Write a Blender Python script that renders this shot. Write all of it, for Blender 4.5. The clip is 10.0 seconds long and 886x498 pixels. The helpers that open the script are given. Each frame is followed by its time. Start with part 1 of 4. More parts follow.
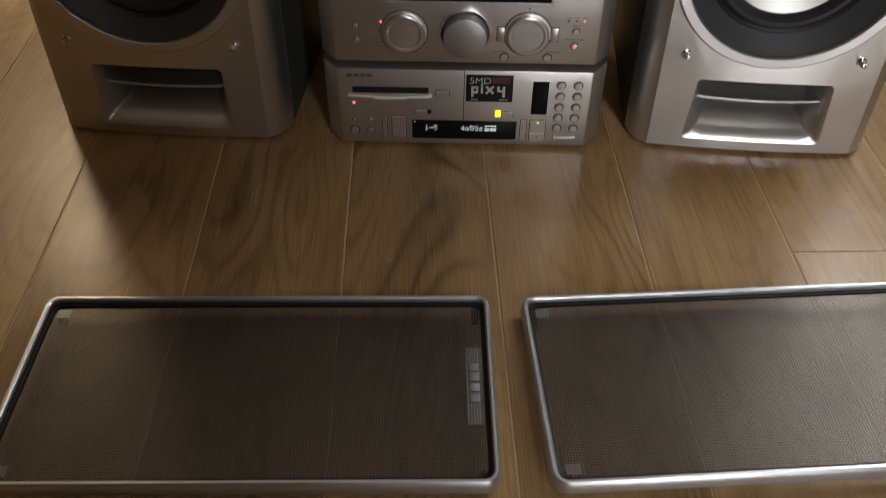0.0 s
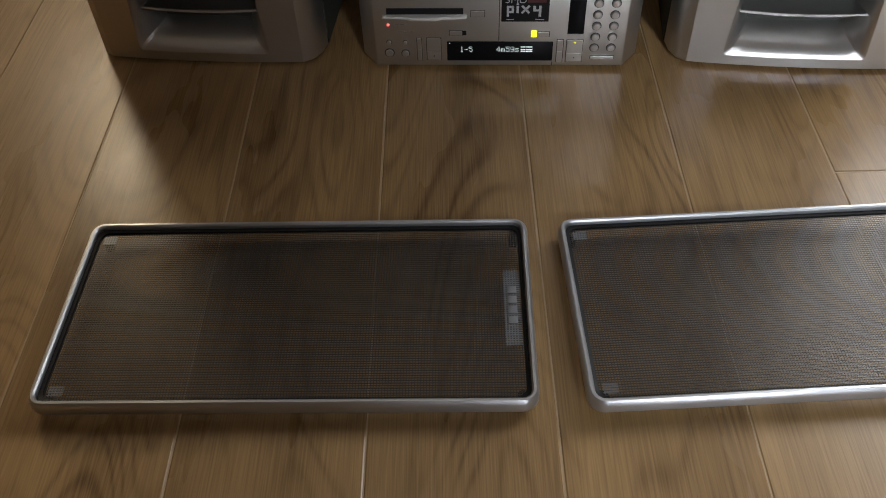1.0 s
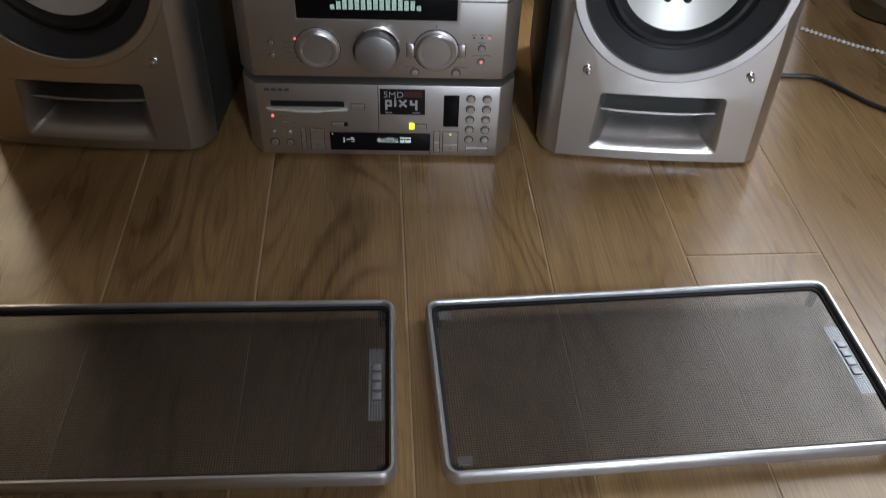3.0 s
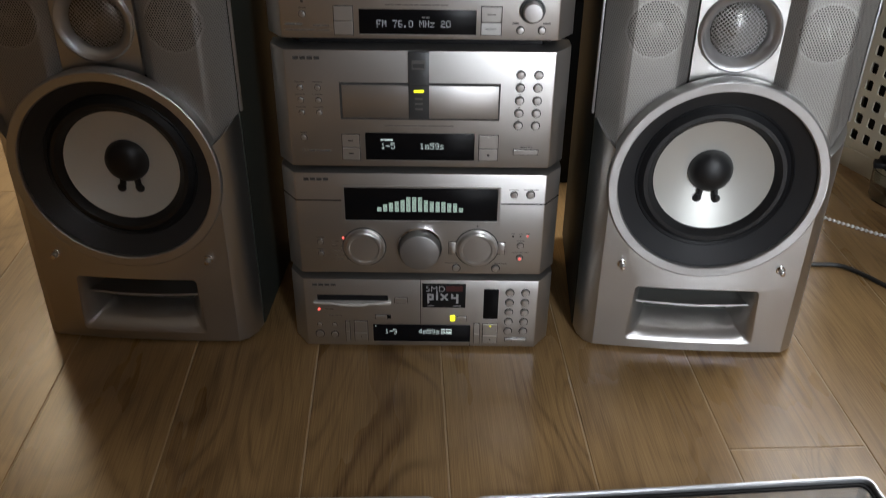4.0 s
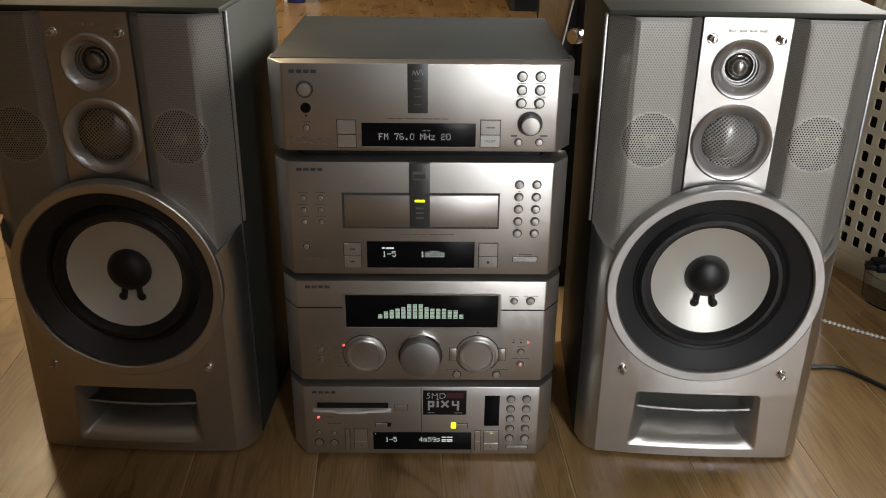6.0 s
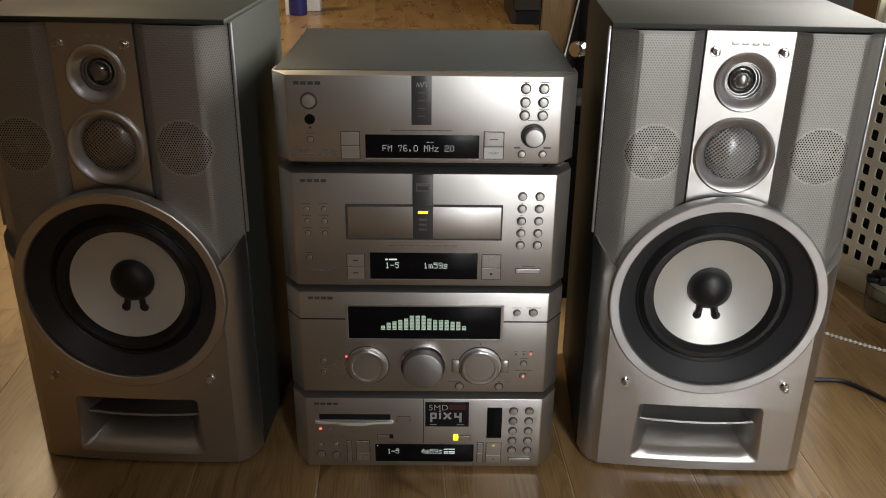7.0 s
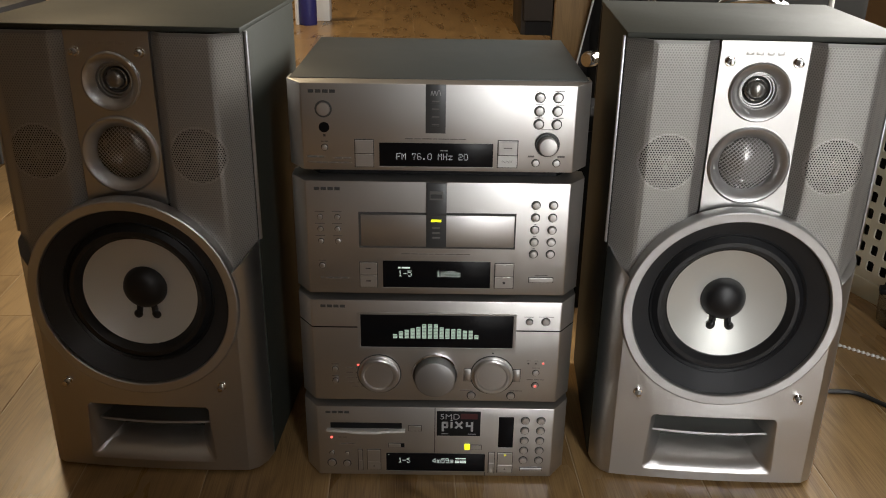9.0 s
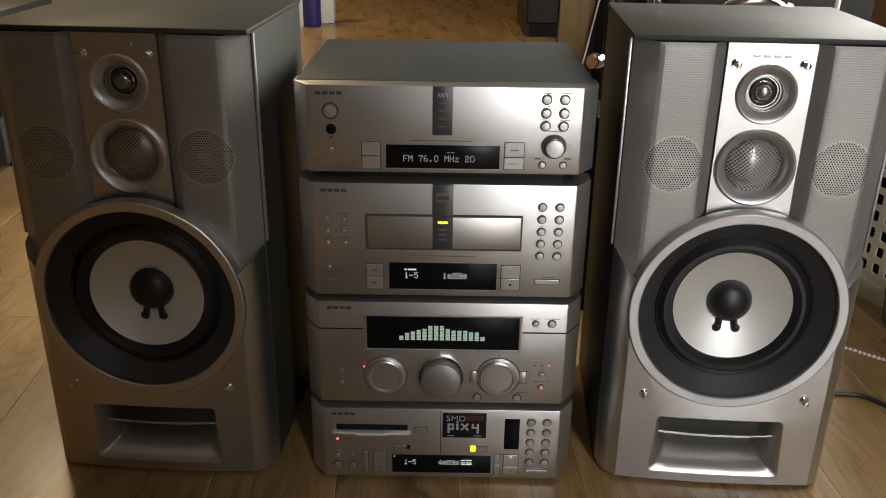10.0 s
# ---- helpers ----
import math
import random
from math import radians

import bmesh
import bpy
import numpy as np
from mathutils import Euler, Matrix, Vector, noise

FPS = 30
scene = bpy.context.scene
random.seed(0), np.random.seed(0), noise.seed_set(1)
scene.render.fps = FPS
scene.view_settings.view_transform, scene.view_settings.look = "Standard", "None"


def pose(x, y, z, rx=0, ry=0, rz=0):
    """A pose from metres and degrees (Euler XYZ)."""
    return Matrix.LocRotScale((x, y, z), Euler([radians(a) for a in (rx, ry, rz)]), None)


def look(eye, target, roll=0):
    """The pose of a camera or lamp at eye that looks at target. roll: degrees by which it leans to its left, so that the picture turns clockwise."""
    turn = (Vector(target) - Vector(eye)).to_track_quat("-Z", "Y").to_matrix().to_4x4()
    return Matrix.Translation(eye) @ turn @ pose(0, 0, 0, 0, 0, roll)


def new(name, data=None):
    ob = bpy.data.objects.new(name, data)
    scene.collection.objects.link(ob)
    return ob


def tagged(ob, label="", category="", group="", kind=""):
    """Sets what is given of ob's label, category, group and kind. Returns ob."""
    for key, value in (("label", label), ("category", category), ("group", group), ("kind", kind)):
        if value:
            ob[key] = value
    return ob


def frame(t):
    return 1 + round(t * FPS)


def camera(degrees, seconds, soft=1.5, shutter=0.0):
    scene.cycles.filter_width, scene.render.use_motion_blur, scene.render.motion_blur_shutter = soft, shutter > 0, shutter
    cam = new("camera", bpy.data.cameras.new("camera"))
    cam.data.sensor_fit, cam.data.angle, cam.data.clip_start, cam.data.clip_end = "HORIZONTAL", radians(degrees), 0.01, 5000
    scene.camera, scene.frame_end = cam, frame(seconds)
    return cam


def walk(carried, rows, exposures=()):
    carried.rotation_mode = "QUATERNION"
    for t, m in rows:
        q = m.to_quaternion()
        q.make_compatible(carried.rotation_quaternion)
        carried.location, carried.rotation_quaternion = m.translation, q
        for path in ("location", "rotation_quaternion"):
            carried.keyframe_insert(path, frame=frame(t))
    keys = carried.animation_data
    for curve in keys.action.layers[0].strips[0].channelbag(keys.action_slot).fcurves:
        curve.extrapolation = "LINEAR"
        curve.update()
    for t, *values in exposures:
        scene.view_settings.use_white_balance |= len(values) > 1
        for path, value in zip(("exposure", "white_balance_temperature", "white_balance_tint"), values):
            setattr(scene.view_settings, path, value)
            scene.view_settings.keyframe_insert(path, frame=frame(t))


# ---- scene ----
cam = camera(54.23, 10.0, soft=1.0, shutter=0.3)

# seconds, place, heading, tilt, lean
ROWS = [
    (0.0, -0.0082, -0.7260, 0.5308, 0.89, -42.88, 0.59),
    (0.5, -0.0054, -0.7276, 0.5324, 2.91, -47.16, -1.40),
    (1.0, -0.0097, -0.7288, 0.5327, 4.32, -47.84, -2.47),
    (1.5, -0.0016, -0.7283, 0.5293, 2.27, -48.27, -0.78),
    (2.0, 0.0313, -0.7284, 0.5327, -2.11, -47.71, 2.50),
    (2.2, 0.0453, -0.7326, 0.5373, -3.10, -47.25, 3.04),
    (3.3, 0.0366, -0.7598, 0.5631, -1.59, -39.04, 1.50),
    (3.5, 0.0320, -0.7612, 0.5714, -0.93, -36.71, 1.19),
    (4.0, 0.0228, -0.7592, 0.5867, 0.01, -31.07, 0.65),
    (4.5, 0.0145, -0.7589, 0.5942, 0.08, -27.84, 0.34),
    (5.0, 0.0125, -0.7618, 0.5934, -0.26, -25.91, 0.42),
    (5.5, 0.0148, -0.7622, 0.5951, -0.55, -25.01, 0.57),
    (6.0, 0.0139, -0.7611, 0.5967, -0.54, -24.54, 0.51),
    (7.5, 0.0103, -0.7629, 0.5963, -0.55, -23.43, 0.84),
    (8.0, 0.0103, -0.7639, 0.5968, -0.55, -23.20, 1.00),
    (8.5, 0.0057, -0.7645, 0.5951, -0.39, -23.03, 1.00),
    (9.0, 0.0049, -0.7619, 0.5947, -0.04, -23.08, 0.79),
    (9.5, 0.0031, -0.7618, 0.5946, 0.17, -22.98, 0.70),
    (10.0, 0.0017, -0.7625, 0.5950, 0.18, -22.97, 0.78),
]
walk(cam, [(t, pose(x, y, z, 90 + tilt, 0, heading) @ pose(0, 0, 0, 0, 0, lean))
           for t, x, y, z, heading, tilt, lean in ROWS], exposures=((0.0, 0.08, 6600, 10), (1.0, 0.15, 6100, 10), (2.0, 0.25, 5750, 10), (3.5, 0.05, 6000, 10), (4.3, 0.0, 6300, 10), (5.5, 0.0, 6700, 10), (10.0, 0.0, 6700, 10)))

# ---- light ----
scene.view_settings.exposure = 0.0
world = bpy.data.worlds.new("world")
scene.world = world
world.use_nodes = True
world.node_tree.nodes["Background"].inputs[0].default_value = (0.75, 0.85, 1.0, 1)
world.node_tree.nodes["Background"].inputs[1].default_value = 0.3

ROOM = (-2.3, 1.02, -1.75, 4.8, 2.5)         # x0, x1, y0, y1, height
DOOR = (0.48, 0.99, 0.0, 2.06)               # added doorway in the south wall, shades the left speaker: x0, x1, z0, z1


def area_lamp(name, m, sx, sy, watts, colour):
    data = bpy.data.lights.new(name, "AREA")
    data.shape, data.size, data.size_y, data.energy, data.color = "RECTANGLE", sx, sy, watts, colour
    ob = new(name, data)
    ob.matrix_world = m
    return ob


HALL = (-0.5, 1.9, -4.1)                     # unseen hallway added to shape the light through the door: x0, x1, y0
# lamp added out of view to light the fronts from above
HALL_LAMP = (1.08, -3.2)
area_lamp("hall_light", look((*HALL_LAMP, 2.40), (*HALL_LAMP[:1], HALL_LAMP[1] + 0.9, 0.0)), 0.45, 0.45, 50, (0.95, 0.97, 1.0))
GLAZED = (0.90, 1.55, 0.06, 2.0)             # glazed door added at hallway's end to brighten the fronts: x0, x1, z0, z1
area_lamp("glazed_door_light", look((1.225, HALL[2] - 0.03, 1.03), (1.225, 0.0, 1.03)), 0.62, 1.90, 74, (0.95, 0.975, 1.0))
WIN = (0.12, 1.66, 0.55, 1.50)               # window in the east wall: y0, y1, z0, z1
area_lamp("window_light", look((ROOM[1] + 0.03, (WIN[0] + WIN[1]) / 2, (WIN[2] + WIN[3]) / 2), (-1.0, (WIN[0] + WIN[1]) / 2, (WIN[2] + WIN[3]) / 2)),
          1.50, 0.91, 46, (1.0, 0.975, 0.93))
LAMP = (-1.72, 2.70)                          # ceiling lamp
area_lamp("ceiling_light", look((*LAMP, ROOM[4] - 0.085), (LAMP[0], LAMP[1] - 0.001, 0.0)), 0.60, 0.60, 36, (1.0, 0.76, 0.44))


# ---- materials ----
def nodes_of(name):
    m = bpy.data.materials.new(name)
    m.use_nodes = True
    nt = m.node_tree
    return m, nt.nodes, nt.links, nt.nodes["Principled BSDF"]


def surface(name, colour, rough=0.5, metal=0.0, vary=0.12, scale=40.0, grain=900.0, bump=0.05, rough_vary=0.12, coat=0.0, spec=0.5):
    """Paint, plastic or metal with stains at one scale and grain at another."""
    m, n, l, p = nodes_of(name)
    tc = n.new("ShaderNodeTexCoord")
    big, fine = n.new("ShaderNodeTexNoise"), n.new("ShaderNodeTexNoise")
    big.inputs["Scale"].default_value, big.inputs["Detail"].default_value = scale, 5
    fine.inputs["Scale"].default_value, fine.inputs["Detail"].default_value = grain, 2
    l.new(tc.outputs["Object"], big.inputs["Vector"])
    l.new(tc.outputs["Object"], fine.inputs["Vector"])
    mix = n.new("ShaderNodeMix")
    mix.data_type = "RGBA"
    mix.inputs["A"].default_value = (*[c * (1 - vary) for c in colour], 1)
    mix.inputs["B"].default_value = (*[min(1, c * (1 + vary)) for c in colour], 1)
    add = n.new("ShaderNodeMath")
    add.operation = "MULTIPLY_ADD"
    add.inputs[1].default_value, add.inputs[2].default_value = 0.4, 0.0
    l.new(fine.outputs["Fac"], add.inputs[0])
    tot = n.new("ShaderNodeMath")
    tot.operation = "MULTIPLY_ADD"
    tot.inputs[1].default_value = 0.6
    l.new(big.outputs["Fac"], tot.inputs[0])
    l.new(add.outputs[0], tot.inputs[2])
    l.new(tot.outputs[0], mix.inputs["Factor"])
    l.new(mix.outputs["Result"], p.inputs["Base Color"])
    rr = n.new("ShaderNodeMapRange")
    rr.inputs["To Min"].default_value, rr.inputs["To Max"].default_value = max(0.02, rough - rough_vary), min(1, rough + rough_vary)
    l.new(big.outputs["Fac"], rr.inputs["Value"])
    l.new(rr.outputs["Result"], p.inputs["Roughness"])
    p.inputs["Metallic"].default_value = metal
    p.inputs["Coat Weight"].default_value = coat
    p.inputs["Specular IOR Level"].default_value = spec
    if bump:
        b = n.new("ShaderNodeBump")
        b.inputs["Strength"].default_value, b.inputs["Distance"].default_value = bump, 0.0004
        l.new(fine.outputs["Fac"], b.inputs["Height"])
        l.new(b.outputs["Normal"], p.inputs["Normal"])
    return m


def glowing(name, colour, strength):
    m, n, l, p = nodes_of(name)
    p.inputs["Base Color"].default_value = (*[c * 0.5 for c in colour], 1)
    p.inputs["Emission Color"].default_value = (*colour, 1)
    p.inputs["Emission Strength"].default_value = strength
    return m


def wood(name, dark, light, rough=0.3, ring=1.0):
    """Oak-look boards: long fibres, wandering cathedral figure, knots and a tone of its own for each board."""
    m, n, l, p = nodes_of(name)
    tc, oi = n.new("ShaderNodeTexCoord"), n.new("ShaderNodeObjectInfo")
    off = n.new("ShaderNodeVectorMath")
    off.operation = "MULTIPLY_ADD"
    off.inputs[1].default_value = (37.0, 91.0, 13.0)
    comb = n.new("ShaderNodeCombineXYZ")
    for k in range(3):
        l.new(oi.outputs["Random"], comb.inputs[k])
    l.new(comb.outputs[0], off.inputs[0])
    l.new(tc.outputs["Object"], off.inputs[2])
    # wandering of the figure
    st = n.new("ShaderNodeVectorMath")
    st.operation = "MULTIPLY"
    st.inputs[1].default_value = (7.0 * ring, 1.5 * ring, 1.0)
    l.new(off.outputs[0], st.inputs[0])
    figure = n.new("ShaderNodeTexNoise")
    figure.inputs["Scale"].default_value, figure.inputs["Detail"].default_value = 1.15, 1.5
    figure.inputs["Distortion"].default_value = 0.7
    l.new(st.outputs[0], figure.inputs["Vector"])
    rings = n.new("ShaderNodeMath")
    rings.operation = "MULTIPLY"
    rings.inputs[1].default_value = 130.0
    l.new(figure.outputs["Fac"], rings.inputs[0])
    sine = n.new("ShaderNodeMath")
    sine.operation = "SINE"
    l.new(rings.outputs[0], sine.inputs[0])
    # fibres
    fs = n.new("ShaderNodeVectorMath")
    fs.operation = "MULTIPLY"
    fs.inputs[1].default_value = (850.0, 17.0, 30.0)
    l.new(off.outputs[0], fs.inputs[0])
    fibre = n.new("ShaderNodeTexNoise")
    fibre.inputs["Scale"].default_value, fibre.inputs["Detail"].default_value = 1.0, 4
    l.new(fs.outputs[0], fibre.inputs["Vector"])
    # broad tone
    bs = n.new("ShaderNodeVectorMath")
    bs.operation = "MULTIPLY"
    bs.inputs[1].default_value = (16.0, 4.0, 1.0)
    l.new(off.outputs[0], bs.inputs[0])
    broad = n.new("ShaderNodeTexNoise")
    broad.inputs["Scale"].default_value, broad.inputs["Detail"].default_value = 1.0, 3
    l.new(bs.outputs[0], broad.inputs["Vector"])

    def madd(a, k, b):
        q = n.new("ShaderNodeMath")
        q.operation = "MULTIPLY_ADD"
        l.new(a, q.inputs[0])
        q.inputs[1].default_value = k
        if isinstance(b, float):
            q.inputs[2].default_value = b
        else:
            l.new(b, q.inputs[2])
        return q.outputs[0]

    zone = n.new("ShaderNodeTexNoise")
    zone.inputs["Scale"].default_value, zone.inputs["Detail"].default_value = 0.8, 2
    l.new(bs.outputs[0], zone.inputs["Vector"])
    zr = n.new("ShaderNodeMapRange")
    zr.inputs["From Min"].default_value, zr.inputs["From Max"].default_value = 0.42, 0.66
    zr.inputs["To Min"].default_value, zr.inputs["To Max"].default_value = 0.07, 0.24
    l.new(zone.outputs["Fac"], zr.inputs["Value"])
    half = madd(sine.outputs[0], 0.5, 0.5)
    thin = n.new("ShaderNodeMath")
    thin.operation = "POWER"
    thin.inputs[1].default_value = 3.0
    l.new(half, thin.inputs[0])
    amp = n.new("ShaderNodeMath")
    amp.operation = "MULTIPLY"
    l.new(thin.outputs[0], amp.inputs[0])
    l.new(zr.outputs["Result"], amp.inputs[1])
    v = madd(amp.outputs[0], -1.0, 0.10)
    v = madd(fibre.outputs["Fac"], 0.70, v)
    v = madd(broad.outputs["Fac"], 0.75, v)
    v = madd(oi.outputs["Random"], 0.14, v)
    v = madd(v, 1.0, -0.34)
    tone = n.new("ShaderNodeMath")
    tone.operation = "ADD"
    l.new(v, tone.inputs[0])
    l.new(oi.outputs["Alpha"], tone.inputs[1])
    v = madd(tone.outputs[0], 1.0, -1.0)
    ramp = n.new("ShaderNodeValToRGB")
    ramp.color_ramp.elements[0].position, ramp.color_ramp.elements[0].color = 0.12, (*dark, 1)
    ramp.color_ramp.elements[1].position, ramp.color_ramp.elements[1].color = 0.85, (*light, 1)
    l.new(v, ramp.inputs["Fac"])
    # knots
    ks = n.new("ShaderNodeVectorMath")
    ks.operation = "MULTIPLY"
    ks.inputs[1].default_value = (6.0, 3.2, 1.0)
    l.new(off.outputs[0], ks.inputs[0])
    knot = n.new("ShaderNodeTexVoronoi")
    knot.inputs["Scale"].default_value = 1.0
    l.new(ks.outputs[0], knot.inputs["Vector"])
    kr = n.new("ShaderNodeMapRange")
    kr.inputs["From Min"].default_value, kr.inputs["From Max"].default_value = 0.05, 0.17
    kr.inputs["To Min"].default_value, kr.inputs["To Max"].default_value = 0.32, 0.0
    l.new(knot.outputs["Distance"], kr.inputs["Value"])
    mix = n.new("ShaderNodeMix")
    mix.data_type = "RGBA"
    mix.inputs["B"].default_value = (*[c * 0.45 for c in dark], 1)
    l.new(kr.outputs["Result"], mix.inputs["Factor"])
    l.new(ramp.outputs["Color"], mix.inputs["A"])
    l.new(mix.outputs["Result"], p.inputs["Base Color"])
    rr = n.new("ShaderNodeMapRange")
    rr.inputs["To Min"].default_value, rr.inputs["To Max"].default_value = rough - 0.08, rough + 0.12
    l.new(broad.outputs["Fac"], rr.inputs["Value"])
    l.new(rr.outputs["Result"], p.inputs["Roughness"])
    p.inputs["Specular IOR Level"].default_value = 0.4
    b = n.new("ShaderNodeBump")
    b.inputs["Strength"].default_value, b.inputs["Distance"].default_value = 0.12, 0.0005
    l.new(fibre.outputs["Fac"], b.inputs["Height"])
    l.new(b.outputs["Normal"], p.inputs["Normal"])
    return m


M_PLANK = wood("oak_laminate", (0.115, 0.063, 0.025), (0.43, 0.272, 0.118), 0.27)
M_BOARD = wood("pine_board", (0.10, 0.055, 0.02), (0.24, 0.145, 0.06), 0.5, 1.6)
M_GROUT = surface("joint_filler", (0.44, 0.32, 0.19), 0.36)
M_WALL = surface("wall_paint", (0.115, 0.078, 0.046), 0.85, vary=0.05, scale=3, grain=250, bump=0.2)
M_CEIL = surface("ceiling_paint", (0.50, 0.46, 0.40), 0.85, vary=0.04, scale=3, grain=250, bump=0.2)
M_SILVER = surface("silver_paint", (0.58, 0.57, 0.555), 0.355, 0.95, vary=0.04, scale=14, grain=2600, bump=0.06, rough_vary=0.05)
M_BUTTON = surface("silver_button", (0.64, 0.63, 0.62), 0.36, 1.0, vary=0.04, bump=0.02, rough_vary=0.05)
M_RING = surface("satin_ring", (0.60, 0.60, 0.60), 0.40, 0.95, vary=0.05, scale=20, grain=1800, bump=0.03, rough_vary=0.05)
M_KNOB = surface("satin_knob", (0.40, 0.40, 0.40), 0.38, 0.9, vary=0.05, bump=0.02, rough_vary=0.05)
M_LIP = surface("pale_lip", (0.74, 0.73, 0.71), 0.35, 0.35, vary=0.04, bump=0.0)
M_CHROME = surface("chrome", (0.75, 0.75, 0.76), 0.12, 1.0, vary=0.04, bump=0.0, rough_vary=0.05)
M_VINYL = surface("grey_vinyl", (0.040, 0.044, 0.037), 0.58, 0.0, spec=0.32, vary=0.14, scale=9, grain=1300, bump=0.18)
M_COVER = surface("grey_steel_cover", (0.060, 0.070, 0.071), 0.45, 0.1, vary=0.1, scale=10, grain=1500, bump=0.12)
M_BLACK = surface("black_plastic", (0.008, 0.008, 0.009), 0.5, vary=0.2, spec=0.2)
M_GLASS = surface("smoked_window", (0.006, 0.006, 0.007), 0.22, vary=0.2, bump=0.0, rough_vary=0.04, spec=0.12)
M_SMOKE = surface("dark_grey_strip", (0.07, 0.073, 0.076), 0.35, 0.3, vary=0.1)
M_RUBBER = surface("black_rubber", (0.010, 0.0105, 0.012), 0.42, vary=0.2, scale=60, bump=0.05)
M_HORN = surface("dark_baffle", (0.034, 0.035, 0.038), 0.5, 0.1, vary=0.12, scale=30, grain=1500, bump=0.1)
M_CONE = surface("aluminium_cone", (0.76, 0.76, 0.72), 0.46, 0.5, vary=0.05, scale=25, grain=1500, bump=0.05)
M_DOME = surface("dome_metal", (0.30, 0.295, 0.28), 0.28, 0.9, vary=0.08, bump=0.0)
M_MESHP = surface("perforated_steel", (0.46, 0.445, 0.42), 0.46, 0.62, vary=0.07, scale=12, grain=2000, bump=0.03)
M_BACKP = surface("grey_backing", (0.32, 0.315, 0.30), 0.5, 0.6, vary=0.1)
M_WIRE = surface("dark_wire", (0.090, 0.082, 0.074), 0.36, 0.65, vary=0.2, scale=30, bump=0.0)
M_WIREL = surface("bright_wire", (0.24, 0.25, 0.27), 0.4, 0.7, vary=0.25, scale=60, bump=0.0)
M_FRAME = surface("frame_paint", (0.48, 0.49, 0.51), 0.34, 0.8, vary=0.06, scale=40, grain=1500, bump=0.04)
M_INK = surface("grey_ink", (0.15, 0.145, 0.14), 0.6, vary=0.1, bump=0.0)
M_INKD = surface("dark_ink", (0.05, 0.05, 0.05), 0.5, vary=0.1, bump=0.0)
M_PALE = surface("pale_ink", (0.45, 0.45, 0.46), 0.5, vary=0.1, bump=0.0)
M_CRATE = surface("ivory_plastic", (0.62, 0.60, 0.49), 0.45, vary=0.06, scale=8, bump=0.04)
M_CABLE = surface("cable_rubber", (0.012, 0.012, 0.012), 0.45, bump=0.0)
M_WHITE = surface("white_plastic", (0.72, 0.72, 0.70), 0.4, vary=0.05)
M_BLUE = surface("blue_plastic", (0.025, 0.03, 0.16), 0.35, vary=0.1)
M_DARKBOX = surface("charcoal_cabinet", (0.035, 0.033, 0.032), 0.5, vary=0.2, scale=12)
M_DARKBACK = surface("dark_cloth", (0.012, 0.011, 0.010), 0.9, vary=0.3, scale=20, grain=800, bump=0.4)
M_WHITEGLOW = glowing("display_white", (0.80, 0.92, 0.86), 0.62)
M_DIMGLOW = glowing("display_grey", (0.70, 0.72, 0.76), 0.34)
M_GREENGLOW = glowing("display_mint", (0.58, 0.76, 0.64), 0.42)
M_RED = glowing("red_lamp", (1.0, 0.10, 0.08), 2.2)
M_YELLOW = glowing("yellow_lamp", (0.95, 0.95, 0.02), 1.6)


# ---- building ----
def part(name, bm, material, parent, label="", smooth=True, kind=""):
    """Link a bmesh as one mesh object under a thing or a part (or at the top where parent is None)."""
    me = bpy.data.meshes.new(name)
    bmesh.ops.recalc_face_normals(bm, faces=bm.faces)
    bm.to_mesh(me)
    bm.free()
    me.materials.append(material)
    if smooth:
        for f in me.polygons:
            f.use_smooth = True
        me.set_sharp_from_angle(angle=radians(32))
    ob = new(name, me)
    ob.parent = parent
    return tagged(ob, label, kind=kind)


def thing(name, m, label, category, group=""):
    ob = new(name)
    ob.empty_display_size = 0.05
    ob.matrix_world = m
    return tagged(ob, label, category, group)


def box(x0, x1, y0, y1, z0, z1, bevel=0.0, bm=None, seg=2):
    bm = bm or bmesh.new()
    v = [bm.verts.new((x, y, z)) for x in (x0, x1) for y in (y0, y1) for z in (z0, z1)]
    fs = [bm.faces.new([v[i] for i in q]) for q in ((0, 1, 3, 2), (4, 6, 7, 5), (0, 4, 5, 1), (2, 3, 7, 6), (0, 2, 6, 4), (1, 5, 7, 3))]
    if bevel:
        es = list({e for f in fs for e in f.edges})
        bmesh.ops.bevel(bm, geom=es, offset=bevel, segments=seg, affect="EDGES", profile=0.5)
    return bm


def prism(outline, z0, z1, bevel=0.0, bm=None):
    """A plan outline drawn up from z0 to z1."""
    bm = bm or bmesh.new()
    lo = [bm.verts.new((x, y, z0)) for x, y in outline]
    hi = [bm.verts.new((x, y, z1)) for x, y in outline]
    k = len(outline)
    fs = [bm.faces.new(lo), bm.faces.new(hi)] + [bm.faces.new((lo[i], lo[(i + 1) % k], hi[(i + 1) % k], hi[i])) for i in range(k)]
    if bevel:
        bmesh.ops.bevel(bm, geom=list({e for f in fs for e in f.edges}), offset=bevel, segments=2, affect="EDGES", profile=0.5)
    return bm


def lathe(profile, seg=40, cx=0.0, cz=0.0, bm=None):
    """A profile of (radius, y) turned about the y axis."""
    bm = bm or bmesh.new()
    rings = []
    for r, y in profile:
        if r < 1e-6:
            rings.append([bm.verts.new((cx, y, cz))])
        else:
            rings.append([bm.verts.new((cx + r * math.cos(2 * math.pi * i / seg), y, cz + r * math.sin(2 * math.pi * i / seg))) for i in range(seg)])
    for a, b in zip(rings, rings[1:]):
        for i in range(seg):
            j = (i + 1) % seg
            q = [a[i % len(a)], a[j % len(a)], b[j % len(b)], b[i % len(b)]]
            q = list(dict.fromkeys(q))
            if len(q) > 2:
                bm.faces.new(q)
    return bm


